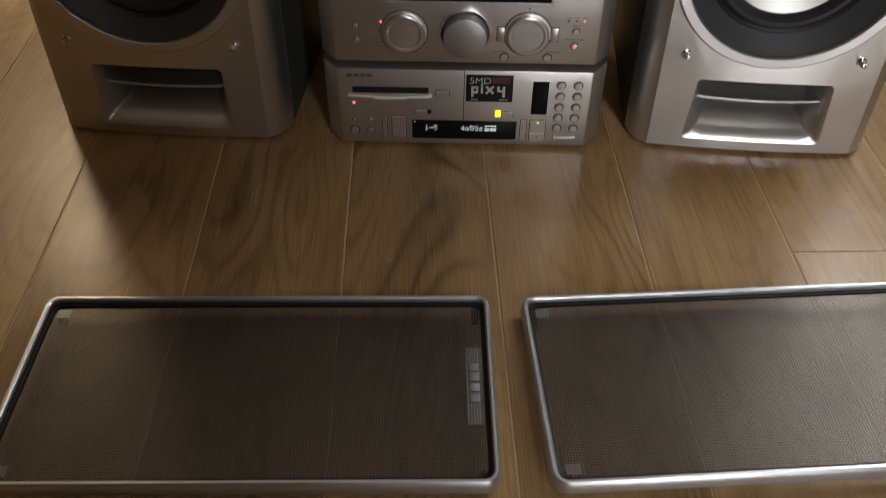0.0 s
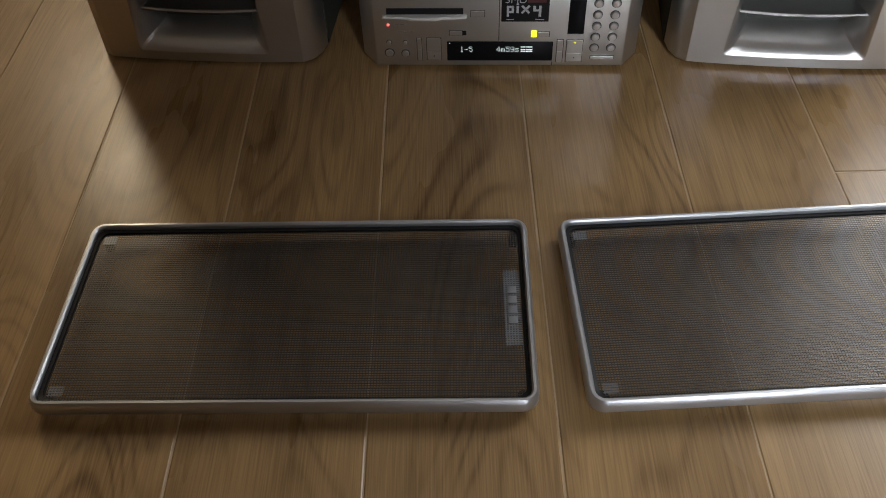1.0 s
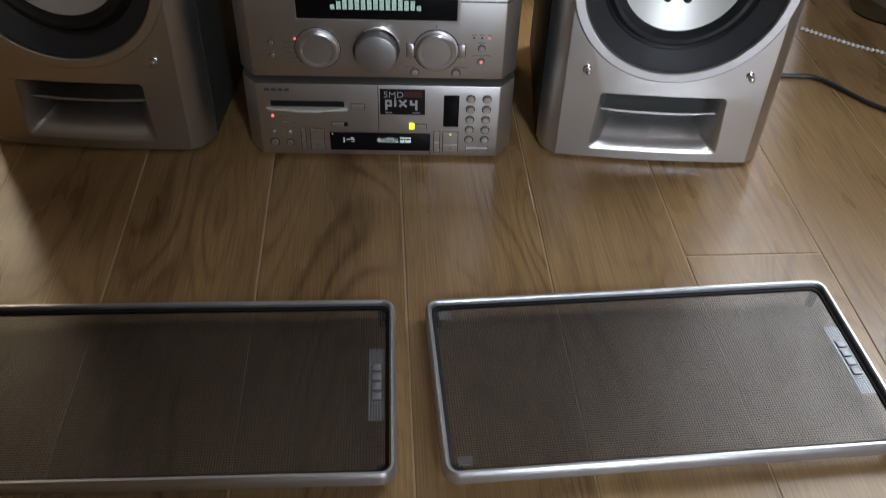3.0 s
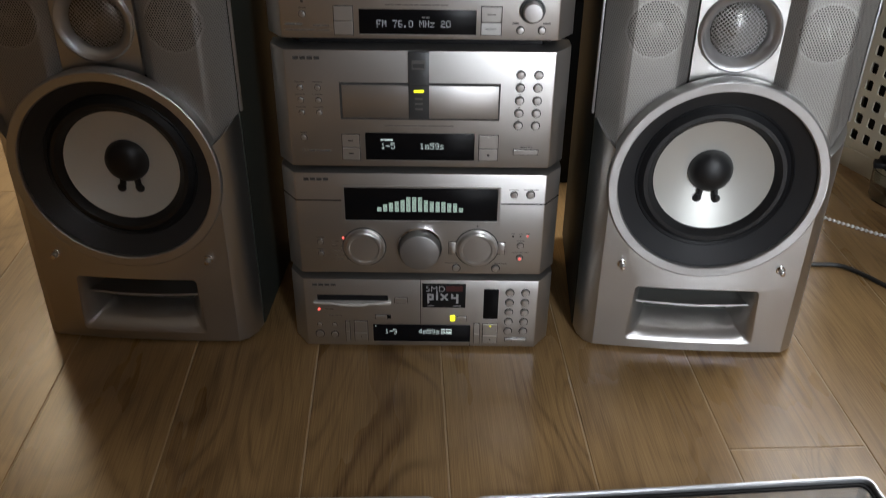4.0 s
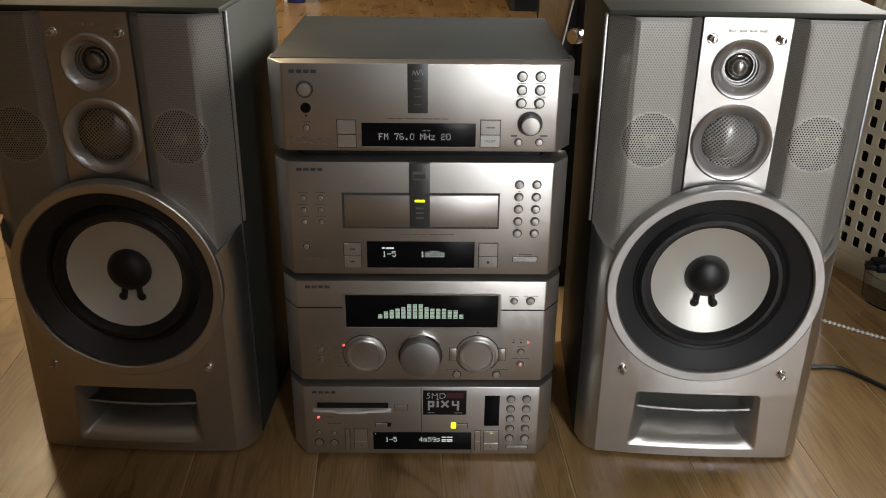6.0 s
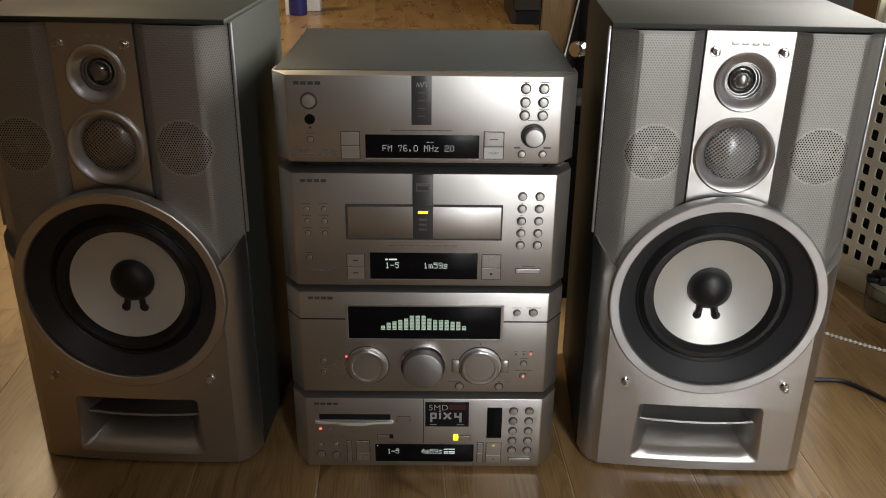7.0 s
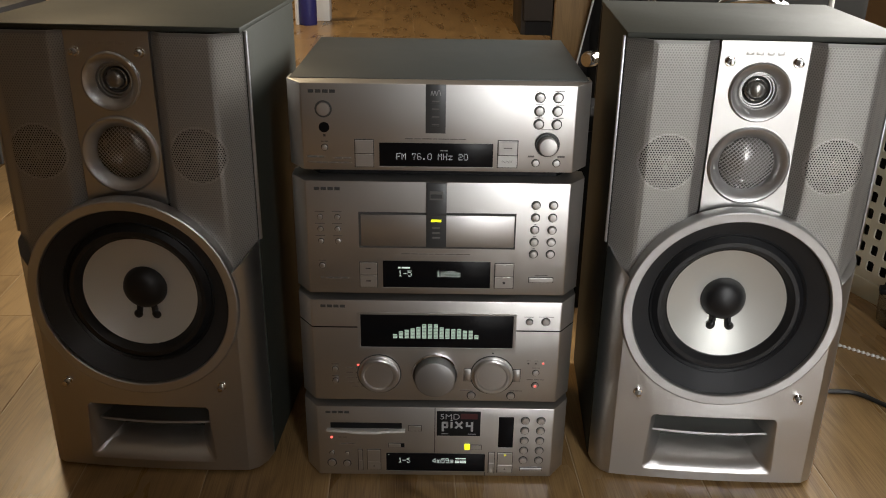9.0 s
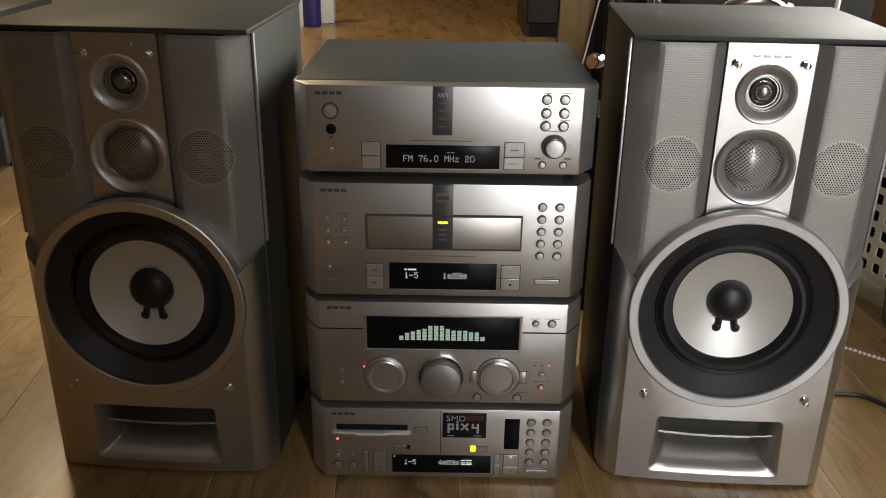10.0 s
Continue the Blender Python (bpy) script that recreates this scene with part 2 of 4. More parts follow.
def plate(outline, holes, y0, y1):
    """A plate in the x, z plane with holes in it, from y0 (front) to y1."""
    bm = bmesh.new()
    edges = []
    for loop in [outline] + holes:
        vs = [bm.verts.new((x, y0, z)) for x, z in loop]
        edges += [bm.edges.new((vs[i], vs[(i + 1) % len(vs)])) for i in range(len(vs))]
    bmesh.ops.triangle_fill(bm, edges=edges, use_beauty=True)
    geo = bmesh.ops.extrude_face_region(bm, geom=list(bm.faces))
    bmesh.ops.translate(bm, verts=[g for g in geo["geom"] if isinstance(g, bmesh.types.BMVert)], vec=(0, y1 - y0, 0))
    return bm


def circle(cx, cz, r, seg=48, a0=0.0, a1=360.0):
    full = abs(a1 - a0 - 360) < 1e-6
    return [(cx + r * math.cos(radians(a0 + (a1 - a0) * i / (seg if full else seg - 1))),
             cz + r * math.sin(radians(a0 + (a1 - a0) * i / (seg if full else seg - 1)))) for i in range(seg)]


def tube(points, r, seg=8, bm=None):
    bm = bm or bmesh.new()
    pts = [Vector(p) for p in points]
    rings = []
    for i, p in enumerate(pts):
        d = (pts[min(i + 1, len(pts) - 1)] - pts[max(i - 1, 0)]).normalized()
        u = d.orthogonal().normalized() if i == 0 else (rings_u - d * rings_u.dot(d)).normalized()
        rings_u, w = u, d.cross(u)
        rings.append([bm.verts.new(p + r * (math.cos(2 * math.pi * k / seg) * u + math.sin(2 * math.pi * k / seg) * w)) for k in range(seg)])
    for a, b in zip(rings, rings[1:]):
        for k in range(seg):
            bm.faces.new((a[k], a[(k + 1) % seg], b[(k + 1) % seg], b[k]))
    bm.faces.new(rings[0])
    bm.faces.new(rings[-1])
    return bm


def smooth_line(points, steps=8):
    """A line that passes through the points in one sweep."""
    p = [Vector(q) for q in points]
    p = [2 * p[0] - p[1]] + p + [2 * p[-1] - p[-2]]
    out = []
    for a, b, c, d in zip(p, p[1:], p[2:], p[3:]):
        for i in range(steps):
            t = i / steps
            out.append(0.5 * (2 * b + (c - a) * t + (2 * a - 5 * b + 4 * c - d) * t * t + (3 * b - a - 3 * c + d) * t ** 3))
    return out + [p[-2]]


def lettering(text, size, x, z, y, material, parent, name="text", label="", width=None):
    """Raised letters on a front that faces -y; x, z is their lower left corner."""
    cu = bpy.data.curves.new(name, "FONT")
    cu.body, cu.size, cu.extrude, cu.offset = text, size, 0.00008, -size * 0.010
    tmp = new(name, cu)
    bpy.context.view_layer.update()
    me = bpy.data.meshes.new_from_object(tmp.evaluated_get(bpy.context.evaluated_depsgraph_get()))
    bpy.data.objects.remove(tmp)
    bpy.data.curves.remove(cu)
    xs = [v.co.x for v in me.vertices]
    k = width / (max(xs) - min(xs)) if width else 1.0
    x_first = min(xs)
    for v in me.vertices:
        v.co = (x + (v.co.x - x_first) * k, y - v.co.z, z + v.co.y)
    me.materials.append(material)
    ob = new(name, me)
    ob.parent = parent
    return tagged(ob, label)


DOTS = {"F": "1F 10 10 1E 10 10 10", "M": "11 1B 15 15 11 11 11", "H": "11 11 11 1F 11 11 11", "z": "00 00 1F 02 04 08 1F", "m": "00 00 1A 15 15 15 15",
        "s": "00 00 0F 10 0E 01 1E", "-": "00 00 00 1F 00 00 00", ".": "00 00 00 00 00 0C 0C", " ": "00 00 00 00 00 00 00", "0": "0E 11 11 11 11 11 0E",
        "1": "04 0C 04 04 04 04 0E", "2": "0E 11 01 0E 10 10 1F", "4": "02 06 0A 12 1F 02 02", "5": "1F 10 1E 01 01 11 0E", "6": "0E 10 10 1E 11 11 0E",
        "7": "1F 11 02 02 04 04 04", "9": "0E 11 11 0F 01 01 0E"}


def dot_text(text, x, z, height, width, material, parent, y=-0.0006):
    """Display characters of five by seven small lit dots; x, z is their lower left corner."""
    bm = bmesh.new()
    px, pz = width / (6 * len(text) - 1), height / 7
    for i, ch in enumerate(text):
        for r, bits in enumerate(DOTS[ch].split()):
            for c in range(5):
                if int(bits, 16) >> (4 - c) & 1:
                    u, v = x + (6 * i + c) * px, z + (6 - r) * pz
                    box(u + 0.13 * px, u + 0.87 * px, y - 0.0002, y + 0.0002, v + 0.10 * pz, v + 0.90 * pz, bm=bm)
    return part("display_text", bm, material, parent, "glowing dot-matrix characters", smooth=False)


def bar(name, x0, x1, z0, z1, material, parent, y=0.0, proud=0.0003, label="", bevel=0.0):
    return part(name, box(x0, x1, y - proud, y + 0.001, z0, z1, bevel), material, parent, label, smooth=False)


# ---- floor and room ----
TURN = radians(2.87)
EX, EY = Vector((math.cos(TURN), math.sin(TURN), 0)), Vector((-math.sin(TURN), math.cos(TURN), 0))
FLOOR_O = Vector((0.0412, -0.4, 0))
PLANK_W, PLANK_L = 0.1341, 1.2
X0, X1, Y0, Y1, HIGH = ROOM

floor = part("floor", box(X0, X1, Y0, Y1, -0.06, -0.0006), M_GROUT, None, "glossy oak-look plank floor with fine bevelled joints", False, "structure")
floor["category"] = "floor"

wall_n = part("wall_north", box(X0 - 0.12, X1 + 0.12, Y1, Y1 + 0.12, -0.06, HIGH), M_WALL, None, "plain brown painted wall", False, "structure")
bm = box(X0 - 0.12, DOOR[0], Y0 - 0.12, Y0, -0.06, HIGH)
box(DOOR[1], X1 + 0.12, Y0 - 0.12, Y0, -0.06, HIGH, bm=bm)
box(DOOR[0], DOOR[1], Y0 - 0.12, Y0, DOOR[3], HIGH, bm=bm)
wall_s = part("wall_south", bm, M_WALL, None, "plain brown painted wall with an added door opening", False, "structure")
wall_w = part("wall_west", box(X0 - 0.12, X0, Y0, Y1, -0.06, HIGH), M_WALL, None, "plain brown painted wall", False, "structure")
bm = box(X1, X1 + 0.12, Y0, WIN[0], -0.06, HIGH)
box(X1, X1 + 0.12, WIN[1], Y1, -0.06, HIGH, bm=bm)
box(X1, X1 + 0.12, WIN[0], WIN[1], -0.06, WIN[2], bm=bm)
box(X1, X1 + 0.12, WIN[0], WIN[1], WIN[3], HIGH, bm=bm)
wall_e = part("wall_east", bm, M_WALL, None, "plain brown wall with a window opening", False, "structure")
# unseen hallway, added so the light arrives through the doorway
hx0, hx1, hy0 = HALL
part("floor", box(hx0, hx1, hy0, Y0, -0.06, -0.0006), M_GROUT, None, "oak-look plank floor of the added, unseen hallway", False, "structure")["category"] = "floor"
part("wall_hall_west", box(hx0 - 0.12, hx0, hy0 - 0.12, Y0 - 0.12, -0.06, HIGH), M_WALL, None, "plain brown painted wall of the added, unseen hallway", False, "structure")
part("wall_hall_east", box(hx1, hx1 + 0.12, hy0 - 0.12, Y0 - 0.12, -0.06, HIGH), M_WALL, None, "plain brown painted wall of the added, unseen hallway", False, "structure")
bm = box(hx0, GLAZED[0], hy0 - 0.12, hy0, -0.06, HIGH)
box(GLAZED[1], hx1, hy0 - 0.12, hy0, -0.06, HIGH, bm=bm)
box(GLAZED[0], GLAZED[1], hy0 - 0.12, hy0, GLAZED[3], HIGH, bm=bm)
box(GLAZED[0], GLAZED[1], hy0 - 0.12, hy0, -0.06, GLAZED[2], bm=bm)
part("wall_hall_south", bm, M_WALL, None, "plain brown painted wall of the added, unseen hallway", False, "structure")
part("wall_hall_north", box(X1 + 0.12, hx1, Y0 - 0.12, Y0, -0.06, HIGH), M_WALL, None, "plain brown painted wall of the added, unseen hallway", False, "structure")
part("ceiling", box(hx0 - 0.12, hx1 + 0.12, hy0 - 0.12, Y0 - 0.12, HIGH, HIGH + 0.1), M_CEIL, None, "plain pale ceiling of the added, unseen hallway", False, "structure")
ceiling = part("ceiling", box(X0 - 0.12, X1 + 0.12, Y0 - 0.12, Y1 + 0.12, HIGH, HIGH + 0.1), M_CEIL, None, "plain pale ceiling", False, "structure")

M_DIFFUSER = glowing("lamp_diffuser", (1.0, 0.96, 0.90), 2.0)


def ceiling_lamp(x, y, r, label):
    lamp = thing("ceiling_lamp", pose(x, y, HIGH), label, "lamp")
    for name, profile, mat in (("housing", [(0.0, 0.0), (r, 0.0), (r + 0.01, 0.02), (r, 0.05), (r - 0.03, 0.06)], M_WHITE),
                               ("diffuser", [(r - 0.03, 0.06), (r - 0.07, 0.066), (0.0, 0.072)], M_DIFFUSER)):
        bm = lathe(profile, 40)
        bmesh.ops.rotate(bm, verts=bm.verts, matrix=Euler((radians(-90), 0, 0)).to_matrix())
        part(name, bm, mat, lamp, "lit opal diffuser" if name == "diffuser" else "")


ceiling_lamp(*LAMP, 0.47, "round white ceiling lamp")
ceiling_lamp(*HALL_LAMP, 0.36, "round white lamp added on the unseen hallway ceiling")


# ---- loudspeakers ----
def perforated(parent, side, zlo, zhi, pitch=0.00255):
    """One bent sheet of perforated steel beside the tweeter strip, every hole a real one."""
    plan = [(0.0398, 0.0215), (0.0490, 0.0128), (0.0520, 0.0108), (0.0555, 0.0102), (0.0965, 0.0087), (0.1005, 0.0098), (0.1035, 0.0122), (0.1222, 0.0320)]
    runs = [math.dist(a, b) for a, b in zip(plan, plan[1:])]

    def place(s):
        for (a, b), d in zip(zip(plan, plan[1:]), runs):
            if s <= d or (a, b) == (plan[-2], plan[-1]):
                t = s / d
                return a[0] + (b[0] - a[0]) * t, a[1] + (b[1] - a[1]) * t
            s -= d

    rows_high = pitch * math.sqrt(3) / 2
    verts, faces = [], []
    total = sum(runs)
    corner = [(math.cos(radians(30 + 60 * k)), math.sin(radians(30 + 60 * k))) for k in range(6)]
    r_out, r_in = pitch / math.sqrt(3), 0.00090
    for row in range(int((zhi - zlo) / rows_high)):
        z = zlo + (row + 0.5) * rows_high
        for col in range(int(total / pitch)):
            s = (col + 0.5 + 0.5 * (row % 2)) * pitch
            if s > total - 0.6 * pitch:
                continue
            u, v = place(s)
            if math.hypot(u, z - 0.205) < 0.1035 or (u > 0.100 and z < 0.2395 + 1.15 * (u - 0.104)):
                continue
            base = len(verts)
            for r in (r_out, r_in):
                for c, d in corner:
                    pu, pv = place(min(max(s + r * c, 0.0), total))
                    verts.append((side * pu, pv, z + r * d))
            for dv in corner:
                pu, pv = place(min(max(s + r_in * dv[0], 0.0), total))
                verts.append((side * pu, pv + 0.0008, z + r_in * dv[1]))
            for k in range(6):
                j = (k + 1) % 6
                faces.append((base + k, base + j, base + 6 + j, base + 6 + k))
                faces.append((base + 6 + k, base + 6 + j, base + 12 + j, base + 12 + k))
    me = bpy.data.meshes.new("perforated_sheet")
    me.from_pydata(verts, [], faces)
    me.materials.append(M_MESHP)
    ob = new("perforated_sheet", me)
    ob.parent = parent
    return tagged(ob, "silver perforated steel sheet over the side driver")


def loudspeaker(m, label):
    t = thing("loudspeaker", m, label, "loudspeaker", "pair of loudspeakers")
    # box with a rebated front and a lid
    cab = part("cabinet", box(-0.1228, 0.1228, 0.034, 0.240, 0.004, 0.4668, 0.0015), M_VINYL, t, "grey vinyl-covered cabinet")
    part("lid", box(-0.1242, 0.1242, 0.0155, 0.241, 0.4670, 0.4722, 0.0012), M_VINYL, t, "grey vinyl top board")
    for s in (-1, 1):
        part("edge_trim", box(s * 0.1240 - 0.0012, s * 0.1240 + 0.0012, 0.0325, 0.0365, 0.262, 0.4662, 0.0004), M_FRAME, t, "thin pale metal edge strip")
        part("foot", lathe([(0.0, 0), (0.011, 0), (0.011, 0.004), (0.0, 0.004)], 16), M_BLACK, t)
    feet = [c for c in t.children if c.name.startswith("foot")]
    for ob, x in zip(feet, (-0.09, 0.09)):
        ob.rotation_euler, ob.location = (radians(90), 0, 0), (x, 0.18, 0.004)
    # lower baffle with the woofer's bay and the port cut out
    arc = circle(0, 0.205, 0.0975, 41, 19.8, -199.8)
    along = lambda x0, z0, x1, z1, k: [(x0 + (x1 - x0) * i / k, z0 + (z1 - z0) * i / k) for i in range(k)]
    bulge = lambda x, z: -0.0040 * max(0.0, 1 - (x / 0.102) ** 2) * min(1.0, max(0.0, (0.112 - z) / 0.03))
    port = [(-0.0685, 0.0185)] + along(-0.066, 0.0145, 0.066, 0.0145, 10) + [(0.066, 0.0145), (0.0685, 0.0185), (0.0650, 0.080)] + along(0.0620, 0.0835, -0.0620, 0.0835, 10) + [(-0.0620, 0.0835), (-0.0650, 0.080)]
    outline = along(-0.102, 0.004, 0.102, 0.004, 16) + along(0.102, 0.004, 0.102, 0.2385, 8) + [(0.102, 0.2385)] + [p for p in arc] + [(-0.102, 0.2385)]
    bm = plate(outline, [port], 0.0, 0.030)
    for v in bm.verts:
        if v.co.y < 0.001:
            v.co.y += bulge(v.co.x, v.co.z)
    baffle = part("baffle", bm, M_SILVER, t, "silver-painted front baffle")
    for s in (-1, 1):
        bm = bmesh.new()
        pts = [(0.1021, 0.0), (0.1115, 0.006), (0.1185, 0.018), (0.1215, 0.034), (0.1021, 0.034)]
        top = [0.2385, 0.2480, 0.2570, 0.2615, 0.2385]
        lo = [bm.verts.new((s * x, y, 0.004)) for x, y in pts]
        hi = [bm.verts.new((s * x, y, z)) for (x, y), z in zip(pts, top)]
        bm.faces.new(lo), bm.faces.new(hi)
        for i in range(5):
            bm.faces.new((lo[i], lo[(i + 1) % 5], hi[(i + 1) % 5], hi[i]))
        part("side_cheek", bm, M_SILVER, t)
    # horn port
    bm = bmesh.new()
    k = len(port)
    loops = []
    for f, y in ((0.0, 0.0002), (0.05, 0.0004), (0.16, 0.0018), (0.32, 0.0055), (0.50, 0.0115), (0.66, 0.0190), (0.80, 0.0285), (0.92, 0.041), (1.0, 0.056), (1.03, 0.12)):
        ring = []
        for x, z in port:
            zi = 0.0385 if z < 0.03 else 0.0775
            xi = x * (0.60 if z < 0.03 else 0.90)
            ring.append(bm.verts.new((x + (xi - x) * f, y + bulge(x, z) * max(0.0, 1 - 1.5 * f), z + (zi - z) * f)))
        loops.append(ring)
    for a, b in zip(loops, loops[1:]):
        for i in range(k):
            bm.faces.new((a[i], a[(i + 1) % k], b[(i + 1) % k], b[i]))
    horn = part("port_horn", bm, M_SILVER, t, "flared silver bass port")
    bm = bmesh.new()
    n = 13
    rows = []
    for i in range(n):
        x = -0.061 + 0.122 * i / (n - 1)
        q = 1 - (x / 0.061) ** 2
        y, z = 0.0085 - 0.003 * q, 0.0575 - 0.0012 * q
        rows.append([bm.verts.new(c) for c in ((x, y, z), (x, y + 0.0012, z + 0.0013), (x, 0.05, z + 0.0016), (x, 0.05, z - 0.0016), (x, y + 0.0012, z - 0.0015))])
    for a, b in zip(rows, rows[1:]):
        for k in range(5):
            bm.faces.new((a[k], a[(k + 1) % 5], b[(k + 1) % 5], b[k]))
    part("port_vane", bm, M_SILVER, horn, "curved vane across the port")
    part("port_back", box(-0.056, 0.056, 0.118, 0.121, 0.03, 0.08), M_BLACK, horn)
    # woofer
    wf = part("woofer", lathe([(0.1068, 0.012), (0.1068, -0.0012), (0.1062, -0.0028), (0.1050, -0.0036), (0.0970, -0.0030), (0.0960, -0.0018), (0.0957, 0.001), (0.0957, 0.006)], 96, 0, 0.205), M_RING, t, "silver woofer trim ring")
    part("waveguide", lathe([(0.0957, 0.0015), (0.0945, 0.003), (0.080, 0.0125), (0.0775, 0.0150)], 96, 0, 0.205), M_HORN, wf, "dark grey sloping waveguide")
    part("surround", lathe([(0.0778, 0.0145), (0.0768, 0.0135), (0.0745, 0.0155), (0.0730, 0.0140), (0.0695, 0.0105), (0.0655, 0.0105), (0.0620, 0.0140), (0.0600, 0.0175), (0.0585, 0.0180)], 96, 0, 0.205), M_RUBBER, wf, "black rubber roll surround")
    part("cone", lathe([(0.0590, 0.0175), (0.0585, 0.0178), (0.050, 0.0222), (0.040, 0.0265), (0.030, 0.0300), (0.0205, 0.0328)], 96, 0, 0.205), M_CONE, wf, "pale brushed metal cone")
    part("dust_cap", lathe([(0.0228, 0.0330), (0.0226, 0.0305), (0.0212, 0.0262), (0.0180, 0.0222), (0.0130, 0.0192), (0.0070, 0.0174), (0.0, 0.0168)], 48, 0, 0.205), M_RUBBER, wf, "matt black dome")
    for s in (-1, 1):
        bm = bmesh.new()
        bmesh.ops.create_uvsphere(bm, u_segments=16, v_segments=10, radius=1.0)
        mm = Matrix.Translation((s * 0.0098, 0.0290, 0.205 - 0.0305)) @ Euler((radians(30), radians(s * -14), 0)).to_matrix().to_4x4() @ Matrix.Diagonal((0.0046, 0.0034, 0.0066, 1))
        bmesh.ops.transform(bm, matrix=mm, verts=bm.verts)
        tube([(s * 0.0072, 0.0300, 0.205 - 0.019), (s * 0.0082, 0.0295, 0.205 - 0.027), (s * 0.0096, 0.0285, 0.205 - 0.032)], 0.0033, 10, bm)
        part("lead_wire", bm, M_RUBBER, wf, "black glued lead-wire blob")
    # upper strip with tweeter and midrange
    holes = [circle(0, 0.4205, 0.0250, 40), circle(0, 0.3510, 0.0345, 48)]
    low = circle(0, 0.205, 0.1035, 15, 67.8, 112.2)
    outline = [(0.0393, 0.4665), (-0.0393, 0.4665)] + [(x, z) for x, z in reversed(low)]
    strip = part("centre_strip", plate(outline, holes, 0.018, 0.026), M_SILVER, t, "silver strip between the perforated sheets")
    for i in range(4):
        part("brand_mark", box(-0.0165 + i * 0.0092, -0.0105 + i * 0.0092, 0.01775, 0.019, 0.4540, 0.4572, 0.0002), M_SILVER, strip, "embossed plain maker's mark")
    tw = part("tweeter", lathe([(0.0276, 0.0185), (0.0275, 0.0160), (0.0262, 0.0149), (0.0246, 0.0153), (0.0205, 0.0186), (0.0172, 0.0232)], 64, 0, 0.4205), M_RING, t, "silver tweeter ring")
    part("tweeter_horn", lathe([(0.0172, 0.0232), (0.0166, 0.0230), (0.0160, 0.0262), (0.0148, 0.0262), (0.0142, 0.0292), (0.0130, 0.0292), (0.0124, 0.0322), (0.0112, 0.0340), (0.0, 0.0345)], 64, 0, 0.4205), M_KNOB, tw, "stepped dark horn throat")
    part("tweeter_dome", lathe([(0.0106, 0.0345), (0.0104, 0.0295), (0.0092, 0.0290), (0.0088, 0.0268), (0.0068, 0.0240), (0.0036, 0.0226), (0.0, 0.0222)], 40, 0, 0.4205), M_DOME, tw, "small metal dome")
    md = part("midrange", lathe([(0.0376, 0.0185), (0.0374, 0.0155), (0.0356, 0.0141), (0.0336, 0.0146), (0.0296, 0.0182), (0.0266, 0.0226), (0.0258, 0.0250)], 64, 0, 0.3510), M_RING, t, "silver midrange ring")
    part("midrange_cone", lathe([(0.0262, 0.0400), (0.0245, 0.0340), (0.0205, 0.0308), (0.0190, 0.0316), (0.0165, 0.0300), (0.0120, 0.0272), (0.0, 0.0256)], 40, 0, 0.3510), M_DOME, md, "metal dome behind a wire guard")
    bm = bmesh.new()
    k = 0.0254
    for i in range(-9, 10):
        o = i * 0.0028
        if abs(o) < k:
            w = math.sqrt(k * k - o * o)
            for ca, sa, dy in ((math.cos(0.75), math.sin(0.75), 0), (-math.sin(0.75), math.cos(0.75), 0.0004)):
                pts = []
                for j in range(7):
                    a = -w + 2 * w * j / 6
                    x, z = a * ca - o * sa, a * sa + o * ca
                    pts.append((x, 0.0245 - 0.0045 * (1 - (x * x + z * z) / k / k) + dy, 0.3510 + z))
                tube(pts, 0.00042, 4, bm)
    part("wire_guard", bm, M_RING, md, "woven wire guard", kind="stuff")
    # side drivers behind perforated steel
    for s in (-1, 1):
        bm = bmesh.new()
        rows = []
        for i in range(29):
            u = 0.0398 + 0.0818 * i / 28
            v = 0.0236 - (u - 0.0398) * 0.923 if u < 0.0515 else 0.0128 - (u - 0.0515) * 0.0408 if u < 0.1005 else 0.0108 + (u - 0.1005) * 1.075
            z = max(0.240, 0.205 + math.sqrt(max(0.0, 0.1005 ** 2 - u * u)))
            rows.append([bm.verts.new(c) for c in ((s * u, v, z), (s * u, v, 0.4664), (s * u, v + 0.002, 0.4664), (s * u, v + 0.002, z))])
        for r0, r1 in zip(rows, rows[1:]):
            for k in range(4):
                bm.faces.new((r0[k], r0[(k + 1) % 4], r1[(k + 1) % 4], r1[k]))
        part("backing", bm, M_BACKP, t, "grey plastic behind the perforated sheet")
        def behind(u, back):
            w = abs(u)
            v = 0.0236 - (w - 0.0398) * 0.923 if w < 0.0515 else 0.0128 - (w - 0.0515) * 0.0408 if w < 0.1005 else 0.0108 + (w - 0.1005) * 1.075
            return v - back

        def disc(r0, r1, back, rings=8, seg=44):
            bm = bmesh.new()
            rows = [[bm.verts.new((s * 0.0768 + r * math.cos(2 * math.pi * i / seg), behind(s * 0.0768 + r * math.cos(2 * math.pi * i / seg), back), 0.3535 + r * math.sin(2 * math.pi * i / seg)))
                     for i in range(seg)] for r in [r0 + (r1 - r0) * k / rings for k in range(rings + 1)]]
            for p, q in zip(rows, rows[1:]):
                for i in range(seg):
                    bm.faces.new((p[i], p[(i + 1) % seg], q[(i + 1) % seg], q[i]))
            return bm
        sd = part("side_driver", disc(0.0262, 0.0282, 0.0007, 2), M_RING, t, "side driver ring")
        part("side_cone", disc(0.0072, 0.0263, 0.0005), M_BLACK, sd, "dark cone behind the perforations")
        part("side_dome", lathe([(0.0074, behind(0.0768, 0.0004)), (0.0050, behind(0.0768, 0.0010)), (0.0, behind(0.0768, 0.0013))], 24, s * 0.0768, 0.3535), M_DOME, sd)
        perforated(t, s, 0.2385, 0.4655)
